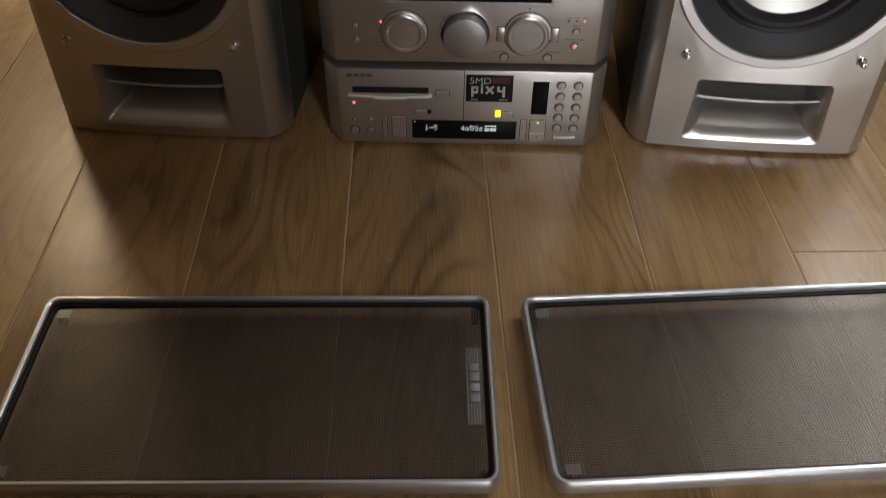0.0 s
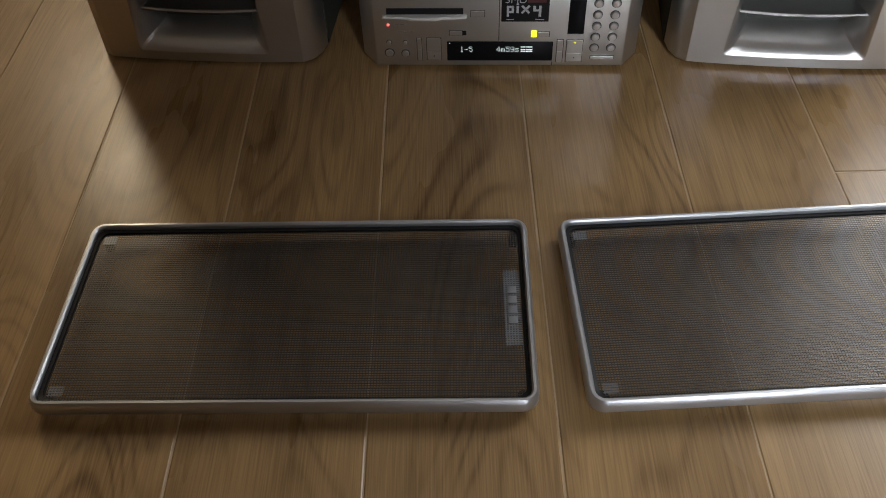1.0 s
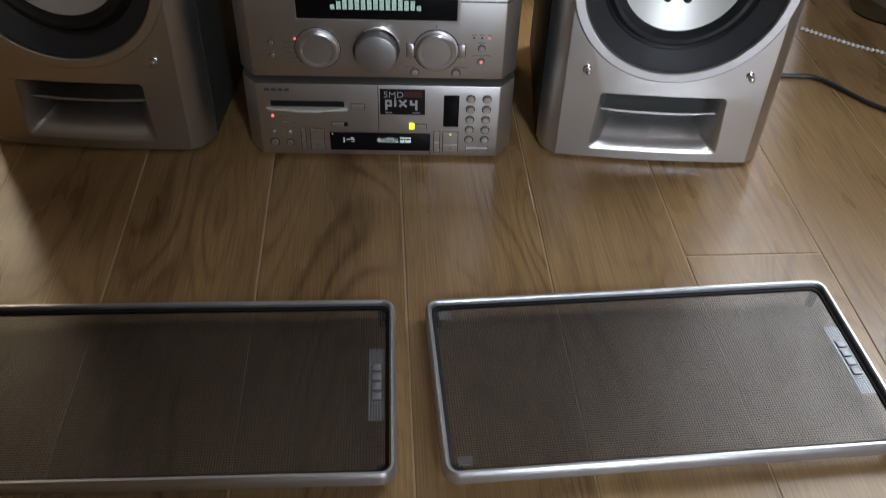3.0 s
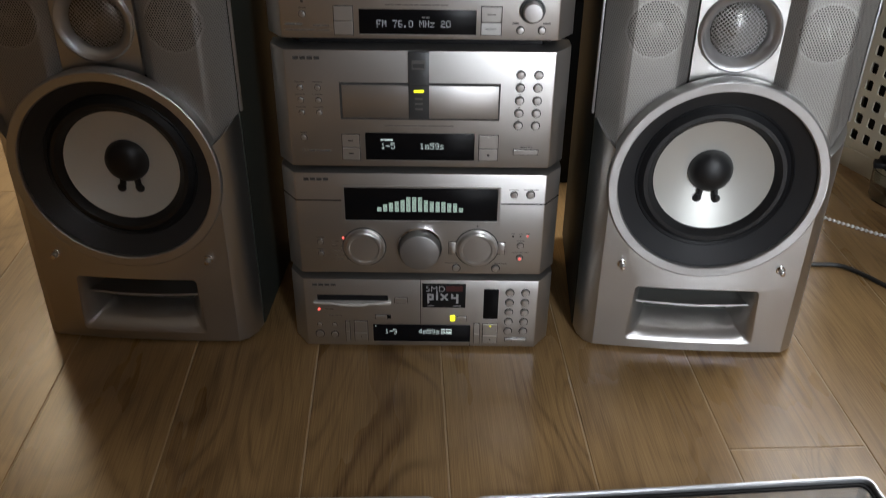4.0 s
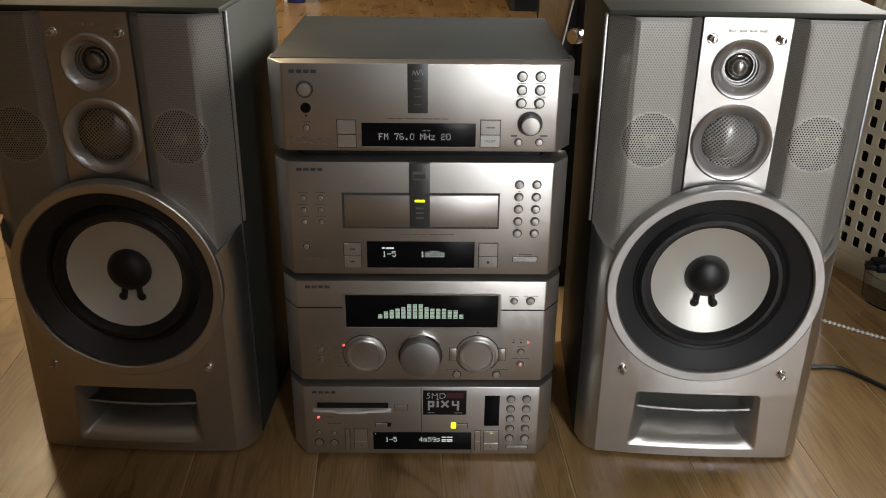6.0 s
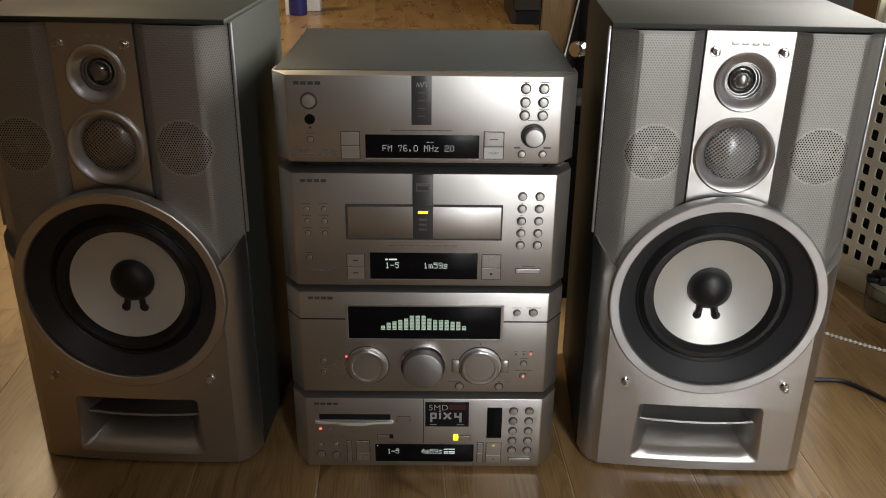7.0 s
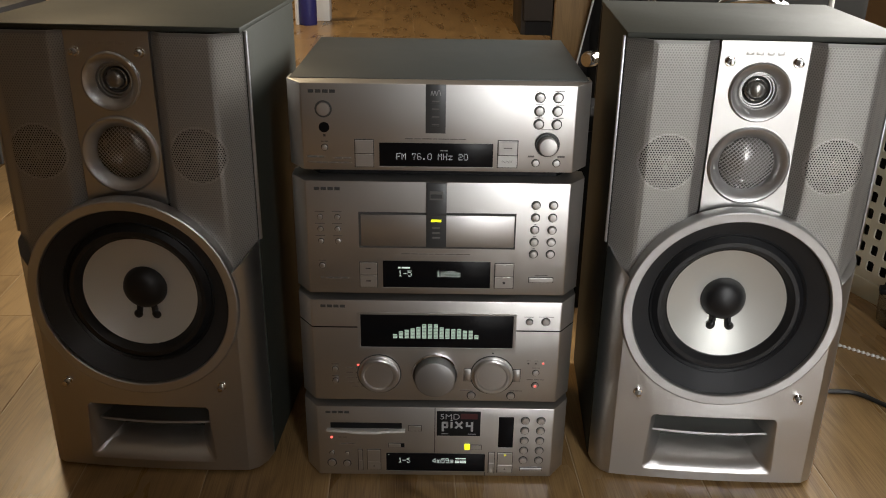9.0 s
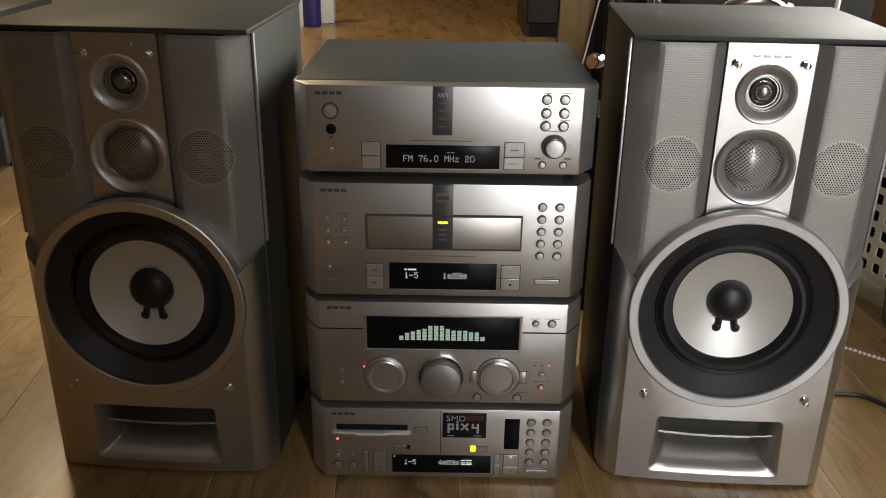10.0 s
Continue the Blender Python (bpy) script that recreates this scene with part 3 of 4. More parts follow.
    # grille pegs
    for x, z, y in ((-0.0814, 0.1094, 0.0), (0.0814, 0.1094, 0.0), (-0.0303, 0.448, 0.018), (0.0303, 0.448, 0.018)):
        part("grille_peg", lathe([(0.0046, y + 0.0005), (0.0046, y - 0.0008), (0.0040, y - 0.0012), (0.0031, y - 0.0012), (0.0031, y - 0.0075), (0.0024, y - 0.0090), (0.0, y - 0.0094)], 20, x, z), M_CHROME, t, "chromed grille peg")
    return t


loudspeaker(pose(-0.3028, 0.0114, 0, 0, 0, -2.92), "silver three-way loudspeaker with its grille off, standing on the plank floor")
loudspeaker(pose(0.2909, 0.0031, 0, 0, 0, -3.48), "silver three-way loudspeaker with its grille off, beside a black cable")


# ---- stack of stereo units ----
_round = {}


def round_button(parent, x, z, r, name="button", material=None, rim=True, label=""):
    key = (round(r, 5), name)
    if key not in _round:
        bm = lathe([(r * 0.86, 0.0004), (r * 0.86, -0.0016), (r * 0.80, -0.0020), (r * 0.50, -0.00212), (0.0, -0.00215)], 20)
        me = bpy.data.meshes.new(name)
        bm.to_mesh(me)
        bm.free()
        me.materials.append(material or M_BUTTON)
        for f in me.polygons:
            f.use_smooth = True
        me.set_sharp_from_angle(angle=radians(25))
        bm = lathe([(r * 1.12, 0.0002), (r * 1.12, -0.0003), (r * 0.87, -0.0003), (r * 0.87, 0.0002)], 20)
        ri = bpy.data.meshes.new("rim")
        bm.to_mesh(ri)
        bm.free()
        ri.materials.append(M_INKD)
        _round[key] = (me, ri)
    me, ri = _round[key]
    ob = new(name, me)
    ob.parent, ob.location = parent, (x, 0, z)
    if rim:
        o2 = new("rim", ri)
        o2.parent = ob
    return tagged(ob, label)


def key_button(parent, x0, x1, z0, z1, name="key", proud=0.0012, rim=0.0007, label=""):
    ob = part(name, box(x0, x1, -proud, 0.001, z0, z1, 0.0003), M_SILVER, parent, label, smooth=False)
    part("surround", box(x0 - rim, x1 + rim, -0.0002, 0.001, z0 - rim, z1 + rim), M_INKD, ob, smooth=False)
    return ob


def unit(name, z0, z1, label, category, foot):
    """Empty body of one stereo unit: silver front with cut corners, steel cover, plinth."""
    t = thing(name, pose(0, 0, 0), label, category, "stack of stereo units")
    w, e = 0.1237, 0.1392
    front = part("front_panel", prism([(-w, 0), (w, 0), (e, 0.021), (e, 0.040), (-e, 0.040), (-e, 0.021)], z0, z1, 0.0012), M_SILVER, t, "silver aluminium front with cut corners")
    part("cover", box(-0.1365, 0.1365, 0.0402, 0.236, z0 + 0.002, z1 - 0.0012, 0.0015), M_COVER, t, "grey painted steel cover")
    part("plinth", prism([(-0.1120, 0.0220), (0.1120, 0.0220), (0.1280, 0.0420), (0.1280, 0.225), (-0.1280, 0.225), (-0.1280, 0.0420)], z0 - foot, z0), M_BLACK, t, "black recessed plinth")
    return t, front


def brand(parent, x, z, w=0.0255, h=0.0042):
    for i in range(4):
        bar("brand_mark", x + i * w / 4 + 0.0004, x + (i + 1) * w / 4 - 0.0009, z + 0.0006, z + h - 0.0006, M_INKD, parent, label="plain dark maker's mark")


def caption(parent, x0, x1, z, h=0.0013, material=None, words=4):
    rnd = random.Random(int((x0 + 1) * 1e5) + int(z * 1e5))
    cuts = sorted([0, 1] + [(i + rnd.uniform(-0.25, 0.25)) / words for i in range(1, words)])
    for a, b in zip(cuts, cuts[1:]):
        bar("caption", x0 + (x1 - x0) * a + 0.0004, x0 + (x1 - x0) * b - 0.0004, z + 0.15 * h, z + 0.85 * h, material or M_INK, parent, proud=0.00015)


def display(parent, x0, x1, z0, z1, label):
    d = part("display", box(x0, x1, -0.0006, 0.001, z0, z1, 0.0003), M_GLASS, parent, label)
    bar("display_sill", x0, x1, z0 - 0.0008, z0 - 0.0001, M_RING, d, proud=0.0009)
    return d


# tuner
tu, fr = unit("tuner", 0.3478, 0.4285, "silver radio tuner unit with a lit display, top of the stack", "radio tuner", 0.0105)
part("lid_sheet", box(-0.1362, 0.1362, 0.020, 0.2365, 0.4274, 0.4292, 0.0005), M_COVER, tu, "grey steel top sheet")
brand(tu, -0.1172, 0.4190)
round_button(tu, -0.1037, 0.4050, 0.0070, "power_button", label="round power button")
caption(tu, -0.1075, -0.0999, 0.4043, 0.0012, M_INK, 2)
part("sensor_window", lathe([(0.0048, 0.0003), (0.0048, -0.0005), (0.0, -0.0009)], 24, -0.1036, 0.3882), M_GLASS, tu, "dark infrared window")
bar("caption", -0.1047, -0.1025, 0.3796, 0.3818, M_INKD, tu)
round_button(tu, -0.1039, 0.3694, 0.0030, "headphone_button")
caption(tu, -0.1075, -0.1000, 0.3745, 0.0012, M_INK, 2)
caption(tu, -0.1205, -0.104, 0.3592, 0.0026, M_INK, 2)
caption(tu, -0.0955, -0.0800, 0.3585, 0.0018, M_INK, 2)
caption(tu, -0.1205, -0.0800, 0.3545, 0.0014, M_INK, 6)
for a, b in ((0.3642, 0.3768), (0.3516, 0.3636)):
    k = key_button(tu, -0.0760, -0.0595, a, b, "tuning_key")
    caption(k, -0.0722, -0.0640, (a + b) / 2 + 0.0004, 0.0013, M_INK, 2)
for (a, b), lab in (((0.3642, 0.3775), "grey key"), ((0.3526, 0.3636), "lit white key")):
    k = part("preset_key", box(0.0545, 0.0720, -0.0012, 0.001, a, b, 0.0004), M_SILVER if lab == "grey key" else M_WHITE, tu, lab, smooth=False)
    if lab == "grey key":
        caption(k, 0.0590, 0.0675, (a + b) / 2 - 0.0006, 0.0014, M_INK, 1)
        k.children[0].location = (0, -0.0012, 0)
    else:
        lettering("PRESET", 0.0030, 0.0583, (a + b) / 2 - 0.0010, -0.0013, M_INK, k, "key_text", "grey printed word", 0.0098)
    part("surround", box(0.0538, 0.0727, -0.0002, 0.001, a - 0.0007, b + 0.0007), M_INKD, k, smooth=False)
d = display(tu, -0.0540, 0.0500, 0.3524, 0.3745, "black display window with pale letters")
dot_text("FM 76.0 MHz 20", -0.0384, 0.3588, 0.0062, 0.0655, M_DIMGLOW, d)
caption(d, 0.0013, 0.0088, 0.3672, 0.0010, M_PALE, 2)
for c in d.children:
    if c.name.startswith("caption"):
        c.location = (0, -0.0006, 0)
s = part("mode_strip", box(-0.0118, 0.0063, -0.0005, 0.001, 0.3838, 0.4283, 0.0002), M_SMOKE, tu, "dark grey indicator strip")
for i, z in enumerate((0.4110, 0.4040, 0.3968, 0.3897)):
    bar("indicator", -0.0070, 0.0012, z - 0.0004, z + 0.0004, M_INKD, s, -0.0005)
    caption(s, -0.0066, 0.0008, z + 0.0015, 0.0015, M_INK, 1)
for c in s.children:
    if c.name.startswith("caption"):
        c.location = (0, -0.0005, 0)
bm = tube(smooth_line([(-0.0072, -0.0006, 0.4185), (-0.0062, -0.0006, 0.4225), (-0.0050, -0.0006, 0.4185), (-0.0036, -0.0006, 0.4225), (-0.0022, -0.0006, 0.4185), (-0.0008, -0.0006, 0.4225), (0.0006, -0.0006, 0.4225), (0.0016, -0.0006, 0.4185)], 5), 0.00035, 6)
part("emblem", bm, M_PALE, s, "pale wave emblem")
caption(tu, -0.0310, 0.0254, 0.3780, 0.0011, M_INK, 7)
for z in (0.4178, 0.4055, 0.3935):
    for x in (0.0902, 0.1064):
        round_button(tu, x, z, 0.0044, label="round silver button")
        caption(tu, x - 0.0042, x + (0.0062 if x > 0.1 else 0.0042), z + 0.0053, 0.0011, M_INK, 1)
ring = part("tuning_knob", lathe([(0.0112, 0.0), (0.0112, -0.0022), (0.0105, -0.0030), (0.0092, -0.0030), (0.0090, -0.0008)], 40, 0.0990, 0.3748), M_SMOKE, tu, "grey knob ring")
part("knob_cap", lathe([(0.0088, 0.0), (0.0086, -0.0085), (0.0078, -0.0100), (0.0, -0.0106)], 40, 0.0990, 0.3748), M_BUTTON, ring, "silver knob cap")
caption(tu, 0.0925, 0.1050, 0.3880, 0.0011, M_INK, 1)
round_button(tu, 0.0892, 0.3571, 0.0034)
round_button(tu, 0.1083, 0.3571, 0.0034)
caption(tu, 0.0815, 0.0880, 0.3620, 0.0024, M_INK, 1)
caption(tu, 0.1085, 0.1160, 0.3620, 0.0024, M_INK, 1)

# disc player
cd, fr = unit("disc_player", 0.2218, 0.3372, "silver compact disc player unit with a wide tray", "disc player", 0.0075)
brand(cd, -0.1160, 0.3276)
for z in (0.3014, 0.2892, 0.2768):
    for x in (-0.1109, -0.0946):
        round_button(cd, x, z, 0.0027)
        caption(cd, x - 0.0055, x + 0.0045, z + 0.0050, 0.0010, M_INK, 1)
round_button(cd, -0.1107, 0.2514, 0.0030)
caption(cd, -0.1145, -0.1070, 0.2562, 0.0010, M_INK, 1)
caption(cd, -0.1130, -0.1105, 0.2370, 0.0030, M_INK, 1)
caption(cd, -0.1070, -0.0860, 0.2372, 0.0020, M_INK, 3)
bar("tray_gap", -0.0748, 0.0742, 0.2705, 0.3070, M_INKD, cd, proud=0.0002)
part("tray_door", box(-0.0726, 0.0728, -0.0014, 0.001, 0.2725, 0.3047, 0.0006), M_SILVER, cd, "silver disc tray door")
s = part("mode_strip", box(-0.0108, 0.0083, -0.0022, 0.001, 0.2727, 0.3368, 0.0002), M_SMOKE, cd, "dark grey indicator strip")
bar("strip_gap", -0.0108, 0.0083, 0.3050, 0.3064, M_INKD, s, -0.0022)
bar("indicator", -0.0059, 0.0033, 0.2986, 0.3008, M_YELLOW, s, -0.0022, 0.0004, "lit yellow indicator")
bar("emblem", -0.0077, 0.0048, 0.3205, 0.3290, M_INK, s, -0.0022)
bar("emblem", -0.0068, 0.0039, 0.3222, 0.3262, M_SMOKE, s, -0.0026)
for z in (0.2915, 0.2865, 0.2815):
    bar("caption", -0.0050, 0.0024, z, z + 0.0016, M_INK, s, -0.0022)
caption(cd, -0.0348, 0.0318, 0.2640, 0.0012, M_INK, 8)
for a, b in ((0.2422, 0.2550), (0.2292, 0.2414)):
    k = key_button(cd, -0.0745, -0.0582, a, b, "skip_key")
    bar("caption", -0.0690, -0.0640, (a + b) / 2, (a + b) / 2 + 0.0012, M_INKD, k, -0.0012)
for i, (a, b) in enumerate(((0.2422, 0.2553), (0.2297, 0.2414))):
    k = key_button(cd, 0.0560, 0.0738, a, b, "play_key")
    bar("caption", 0.0638, 0.0662, (a + b) / 2 + (0.0048 if i == 0 else -0.0012), (a + b) / 2 + (0.0058 if i == 0 else 0.0012), M_WHITE if i == 0 else M_INKD, k, -0.0012)
d = display(cd, -0.0525, 0.0516, 0.2292, 0.2571, "black display window with mint numerals")
dot_text("1-5", -0.0376, 0.2408, 0.0064, 0.0130, M_WHITEGLOW, d)
dot_text("1m59s", -0.0006, 0.2408, 0.0064, 0.0232, M_WHITEGLOW, d)
bar("display_text", -0.0378, -0.0352, 0.2494, 0.2510, M_WHITEGLOW, d, -0.0006)
bar("display_text", -0.0342, -0.0262, 0.2494, 0.2510, M_WHITEGLOW, d, -0.0006)
for i in range(5):
    for x in (0.0921, 0.1084):
        round_button(cd, x, 0.3158 - i * 0.01242, 0.0040, label="round silver number button")
for i in range(1, 5):
    caption(cd, 0.0905, 0.0937, 0.3158 - i * 0.01242 + 0.0052, 0.0008, M_INK, 1)
key_button(cd, 0.0893, 0.1123, 0.2364, 0.2410, "long_key")
caption(cd, 0.0945, 0.1075, 0.2432, 0.0010, M_INK, 1)

# amplifier
am, fr = unit("amplifier", 0.0994, 0.2142, "silver amplifier unit with three knobs and a spectrum display", "amplifier", 0.0080)
brand(am, -0.1150, 0.2054)
bar("groove", -0.1237, -0.0768, 0.1836, 0.1850, M_BLACK, am, proud=0.0002)
bar("groove", 0.0772, 0.1237, 0.1816, 0.1830, M_BLACK, am, proud=0.0002)
for sgn, z in ((-1, 0.1836), (1, 0.1816)):
    part("groove", plate([(0.0, z), (0.0262, z), (0.0262, z + 0.0014), (0.0, z + 0.0014)], [], -0.0002, 0.001), M_BLACK, am, smooth=False).matrix_local = (
        pose(sgn * 0.1236, 0.0, 0, 0, 0, 53.6) if sgn > 0 else pose(-0.1236, 0.0, 0, 0, 0, 180 - 53.6) @ Matrix.Diagonal((1, -1, 1, 1)))
part("display_bezel", plate([(-0.0785, 0.1590), (0.0793, 0.1590), (0.0793, 0.2010), (-0.0785, 0.2010)], [[(-0.0758, 0.1622), (0.0766, 0.1622), (0.0766, 0.1994), (-0.0758, 0.1994)]], -0.0016, 0.0005), M_SILVER, am, "raised silver bezel")
d = display(am, -0.0756, 0.0764, 0.1626, 0.1992, "wide black display with a spectrum of bars")
HEIGHTS = (3, 5, 6, 7, 8, 10, 10, 10, 8, 7, 7, 7, 6, 6, 3)
for i, h in enumerate(HEIGHTS):
    x = -0.0432 + i * 0.00580
    comb = [(x, 0.1728), (x, 0.1728 + (h - 1) * 0.00165 + 0.00115)]
    for k in reversed(range(h)):
        z = 0.1728 + k * 0.00165
        comb += [(x + 0.0041, z + 0.00115), (x + 0.0041, z)] + ([(x + 0.0003, z), (x + 0.0003, z - 0.0005)] if k else [])
    bm = plate(comb, [], -0.0009, -0.0005)
    part("spectrum_bar", bm, M_GREENGLOW, d, "mint-coloured spectrum bar", smooth=False)
for x, r, p, nm in ((-0.0578, 0.0192, 0.0055, "selector_knob"), (0.0572, 0.0192, 0.0055, "selector_knob")):
    base = part(nm, lathe([(r + 0.0022, 0.0), (r + 0.0022, -0.0008), (r + 0.0006, -0.0010), (r, -0.0010), (r, -p), (r - 0.0012, -p - 0.0008), (r - 0.0035, -p - 0.0008), (r - 0.0048, -p + 0.0008), (0, -p + 0.0006)], 56, x, 0.1310), M_BUTTON, am, "flat silver dial with a dished face")
    part("rim", lathe([(r + 0.0034, 0.0002), (r + 0.0034, -0.0003), (r + 0.0022, -0.0003)], 56, x, 0.1310), M_INKD, base)
base = part("volume_knob", lathe([(0.0232, 0.0), (0.0232, -0.0030), (0.0222, -0.0042), (0.0212, -0.0030), (0.0208, -0.0005)], 64, -0.0010, 0.1318), M_CHROME, am, "chrome ring round the volume knob")
part("knob_cap", lathe([(0.0207, 0.0), (0.0204, -0.0120), (0.0196, -0.0134), (0.0176, -0.0140), (0.0, -0.0142)], 64, -0.0010, 0.1318), M_KNOB, base, "large satin grey volume knob")
bar("mark", 0.0564, 0.0580, 0.1558, 0.1572, M_INKD, am)
caption(am, 0.0490, 0.0650, 0.1580, 0.0010, M_INK, 2)
for s, x in ((-1, 0.0322), (1, 0.0822)):
    k = part("arrow_key", box(x - 0.0034, x + 0.0034, -0.0012, 0.001, 0.1240, 0.1378, 0.0006), M_BUTTON, am)
    part("surround", box(x - 0.0040, x + 0.0040, -0.0002, 0.001, 0.1234, 0.1384), M_INKD, k, smooth=False)
for x in (0.0365, 0.0773):
    round_button(am, x, 0.1066, 0.0042)
    caption(am, x - (0.012 if x < 0.05 else 0.002), x + (0.002 if x < 0.05 else 0.012), 0.1120, 0.0010, M_INK, 1)
round_button(am, 0.0922, 0.1927, 0.0034)
round_button(am, 0.1085, 0.1929, 0.0041)
caption(am, 0.0865, 0.0970, 0.1975, 0.0010, M_INK, 1)
caption(am, 0.1010, 0.1165, 0.1977, 0.0010, M_INK, 2)
for z in (0.1362, 0.1224):
    round_button(am, -0.1025, z, 0.0030)
    caption(am, -0.1065, -0.0985, z + 0.0050, 0.0010, M_INK, 1)
for i in range(6):
    a = radians(150 + i * 14)
    x, z = -0.0578 + 0.0235 * math.cos(a), 0.1310 + 0.0235 * math.sin(a)
    if i == 0:
        part("lamp", lathe([(0.0011, 0.0), (0.0011, -0.0004), (0, -0.0006)], 12, -0.0791, 0.1410), M_RED, am, "small lit red lamp")
    else:
        part("mark", lathe([(0.0006, 0.0), (0.0006, -0.0003), (0, -0.0004)], 10, x, z), M_INKD, am)
        caption(am, x - 0.0105, x - 0.0030, z - 0.0005, 0.0009, M_INK, 1)
for x, mat in ((0.0936, M_INKD), (0.1012, M_INKD), (0.1086, M_RED)):
    part("lamp", lathe([(0.0010, 0.0), (0.0010, -0.0004), (0, -0.0006)], 12, x, 0.1452), mat, am)
    caption(am, x - 0.0024, x + 0.0024, 0.1478, 0.0008, M_INK, 1)
round_button(am, 0.1016, 0.1342, 0.0034)
round_button(am, 0.1015, 0.1196, 0.0034)
part("lamp", lathe([(0.0010, -0.0024), (0.0010, -0.0028), (0, -0.0029)], 12, 0.1015, 0.1196), M_RED, am, "small lit red lamp")
caption(am, 0.0970, 0.1060, 0.1395, 0.0009, M_INK, 1)
caption(am, 0.0925, 0.1110, 0.1256, 0.0010, M_INK, 3)

# minidisc changer
mdk, fr = unit("minidisc_recorder", 0.0050, 0.0908, "silver minidisc recorder unit with a loading slot, bottom of the stack", "minidisc recorder", 0.0050)
brand(mdk, -0.1150, 0.0820, 0.0260, 0.0038)
bar("slot", -0.1100, -0.0352, 0.0645, 0.0712, M_BLACK, mdk, proud=0.0003, label="dark disc slot")
bm = prism([(-0.1142, 0.0), (-0.0322, 0.0), (-0.0322, -0.0034), (-0.0560, -0.0040), (-0.0600, -0.0066), (-0.0870, -0.0066), (-0.0910, -0.0040), (-0.1142, -0.0034)], 0.0612, 0.0640, 0.0004)
lip = part("slot_lip", bm, M_LIP, mdk, "bright lip below the disc slot")
part("lip_tongue", prism([(-0.0900, 0.0), (-0.0580, 0.0), (-0.0620, -0.0034), (-0.0860, -0.0034)], 0.0585, 0.0613, 0.0006), M_LIP, lip)
key_button(mdk, -0.0280, -0.0150, 0.0622, 0.0680, "eject_key")
part("lamp", lathe([(0.0014, 0.0), (0.0014, -0.0004), (0, -0.0007)], 12, -0.1093, 0.0526), M_RED, mdk, "small lit red lamp")
caption(mdk, -0.1030, -0.0930, 0.0522, 0.0012, M_INK, 2)
caption(mdk, -0.1000, -0.0850, 0.0440, 0.0012, M_INK, 2)
key_button(mdk, -0.0490, -0.0366, 0.0412, 0.0455, "mode_switch")
bar("switch_window", -0.0364, -0.0325, 0.0408, 0.0459, M_BLACK, mdk)
bar("groove", -0.0009, -0.0001, 0.0346, 0.0905, M_INKD, mdk, proud=0.0002)
bar("groove", 0.0528, 0.0535, 0.0055, 0.0100, M_INKD, mdk, proud=0.0002)
st = part("sticker", box(0.0014, 0.0472, -0.0006, 0.0005, 0.0564, 0.0868, 0.0003), M_BLACK, mdk, "black sticker with pale lettering")
lettering("5MD", 0.0098, 0.0052, 0.0770, -0.0007, M_PALE, st, "sticker_text", "pale letters", 0.0200)
bar("sticker_text", 0.0262, 0.0440, 0.0775, 0.0842, surface("dull_red_ink", (0.06, 0.012, 0.012), 0.5), st, -0.0006, 0.0002)
for a, b, c, e in ((0.0066, 0.0088, 0.0622, 0.0740), (0.0088, 0.0132, 0.0718, 0.0740), (0.0112, 0.0134, 0.0672, 0.0740), (0.0088, 0.0132, 0.0662, 0.0684), (0.0158, 0.0180, 0.0662, 0.0740), (0.0158, 0.0180, 0.0752, 0.0766),
                   (0.0318, 0.0342, 0.0694, 0.0740), (0.0372, 0.0396, 0.0622, 0.0740), (0.0318, 0.0396, 0.0680, 0.0700)):
    bar("sticker_mark", a, b, c, e, M_PALE, st, -0.0006, 0.0002)
for turn in (-42, 42):
    part("sticker_mark", box(-0.0011, 0.0011, -0.0002, 0.0004, -0.0054, 0.0054), M_PALE, st, smooth=False).matrix_local = pose(0.0246, -0.0006, 0.0701, 0, turn, 0)
caption(st, 0.0060, 0.0140, 0.0585, 0.0010, M_PALE, 1)
caption(st, 0.0340, 0.0430, 0.0585, 0.0010, M_PALE, 1)
for c in st.children:
    if c.name.startswith("caption"):
        c.location = (0, -0.0006, 0)
part("lamp", box(0.0312, 0.0366, -0.0012, 0.001, 0.0390, 0.0460, 0.0006), M_YELLOW, mdk, "bright lit yellow lamp")
key_button(mdk, 0.0374, 0.0486, 0.0398, 0.0446, "record_key")
part("dark_window", box(0.0664, 0.0822, -0.0005, 0.001, 0.0424, 0.0804, 0.0003), M_GLASS, mdk, "narrow smoked window")
bar("window_sill", 0.0664, 0.0822, 0.0412, 0.0422, M_RING, mdk, proud=0.0009)
for i in range(5):
    for x in (0.0939, 0.1104):
        round_button(mdk, x, 0.0764 - i * 0.01247, 0.0043, label="round silver number button")
key_button(mdk, 0.0911, 0.1139, 0.0134, 0.0166, "long_key")
for a, b in ((0.0245, 0.0372), (0.0115, 0.0240)):
    key_button(mdk, -0.0816, -0.0774, a, b, "slim_key")
    key_button(mdk, 0.0573, 0.0630, a - 0.0018, b - 0.0016, "slim_key")
for i, (a, b) in enumerate(((0.0225, 0.0373), (0.0124, 0.0220))):
    k = key_button(mdk, -0.0720, -0.0582, a, b, "stop_key")
    k2 = key_button(mdk, 0.0668, 0.0822, a - 0.0020, b - 0.0020, "play_key")
    if i:
        bar("caption", -0.0656, -0.0644, 0.0166, 0.0178, M_INKD, k, -0.0012)
        bar("caption", 0.0738, 0.0752, 0.0146, 0.0160, M_INKD, k2, -0.0012)
    else:
        part("lamp", box(0.0735, 0.0755, -0.0016, 0, 0.0325, 0.0337), M_YELLOW, k2, smooth=False)
d = display(mdk, -0.0520, 0.0533, 0.0112, 0.0335, "black display window with white numerals")
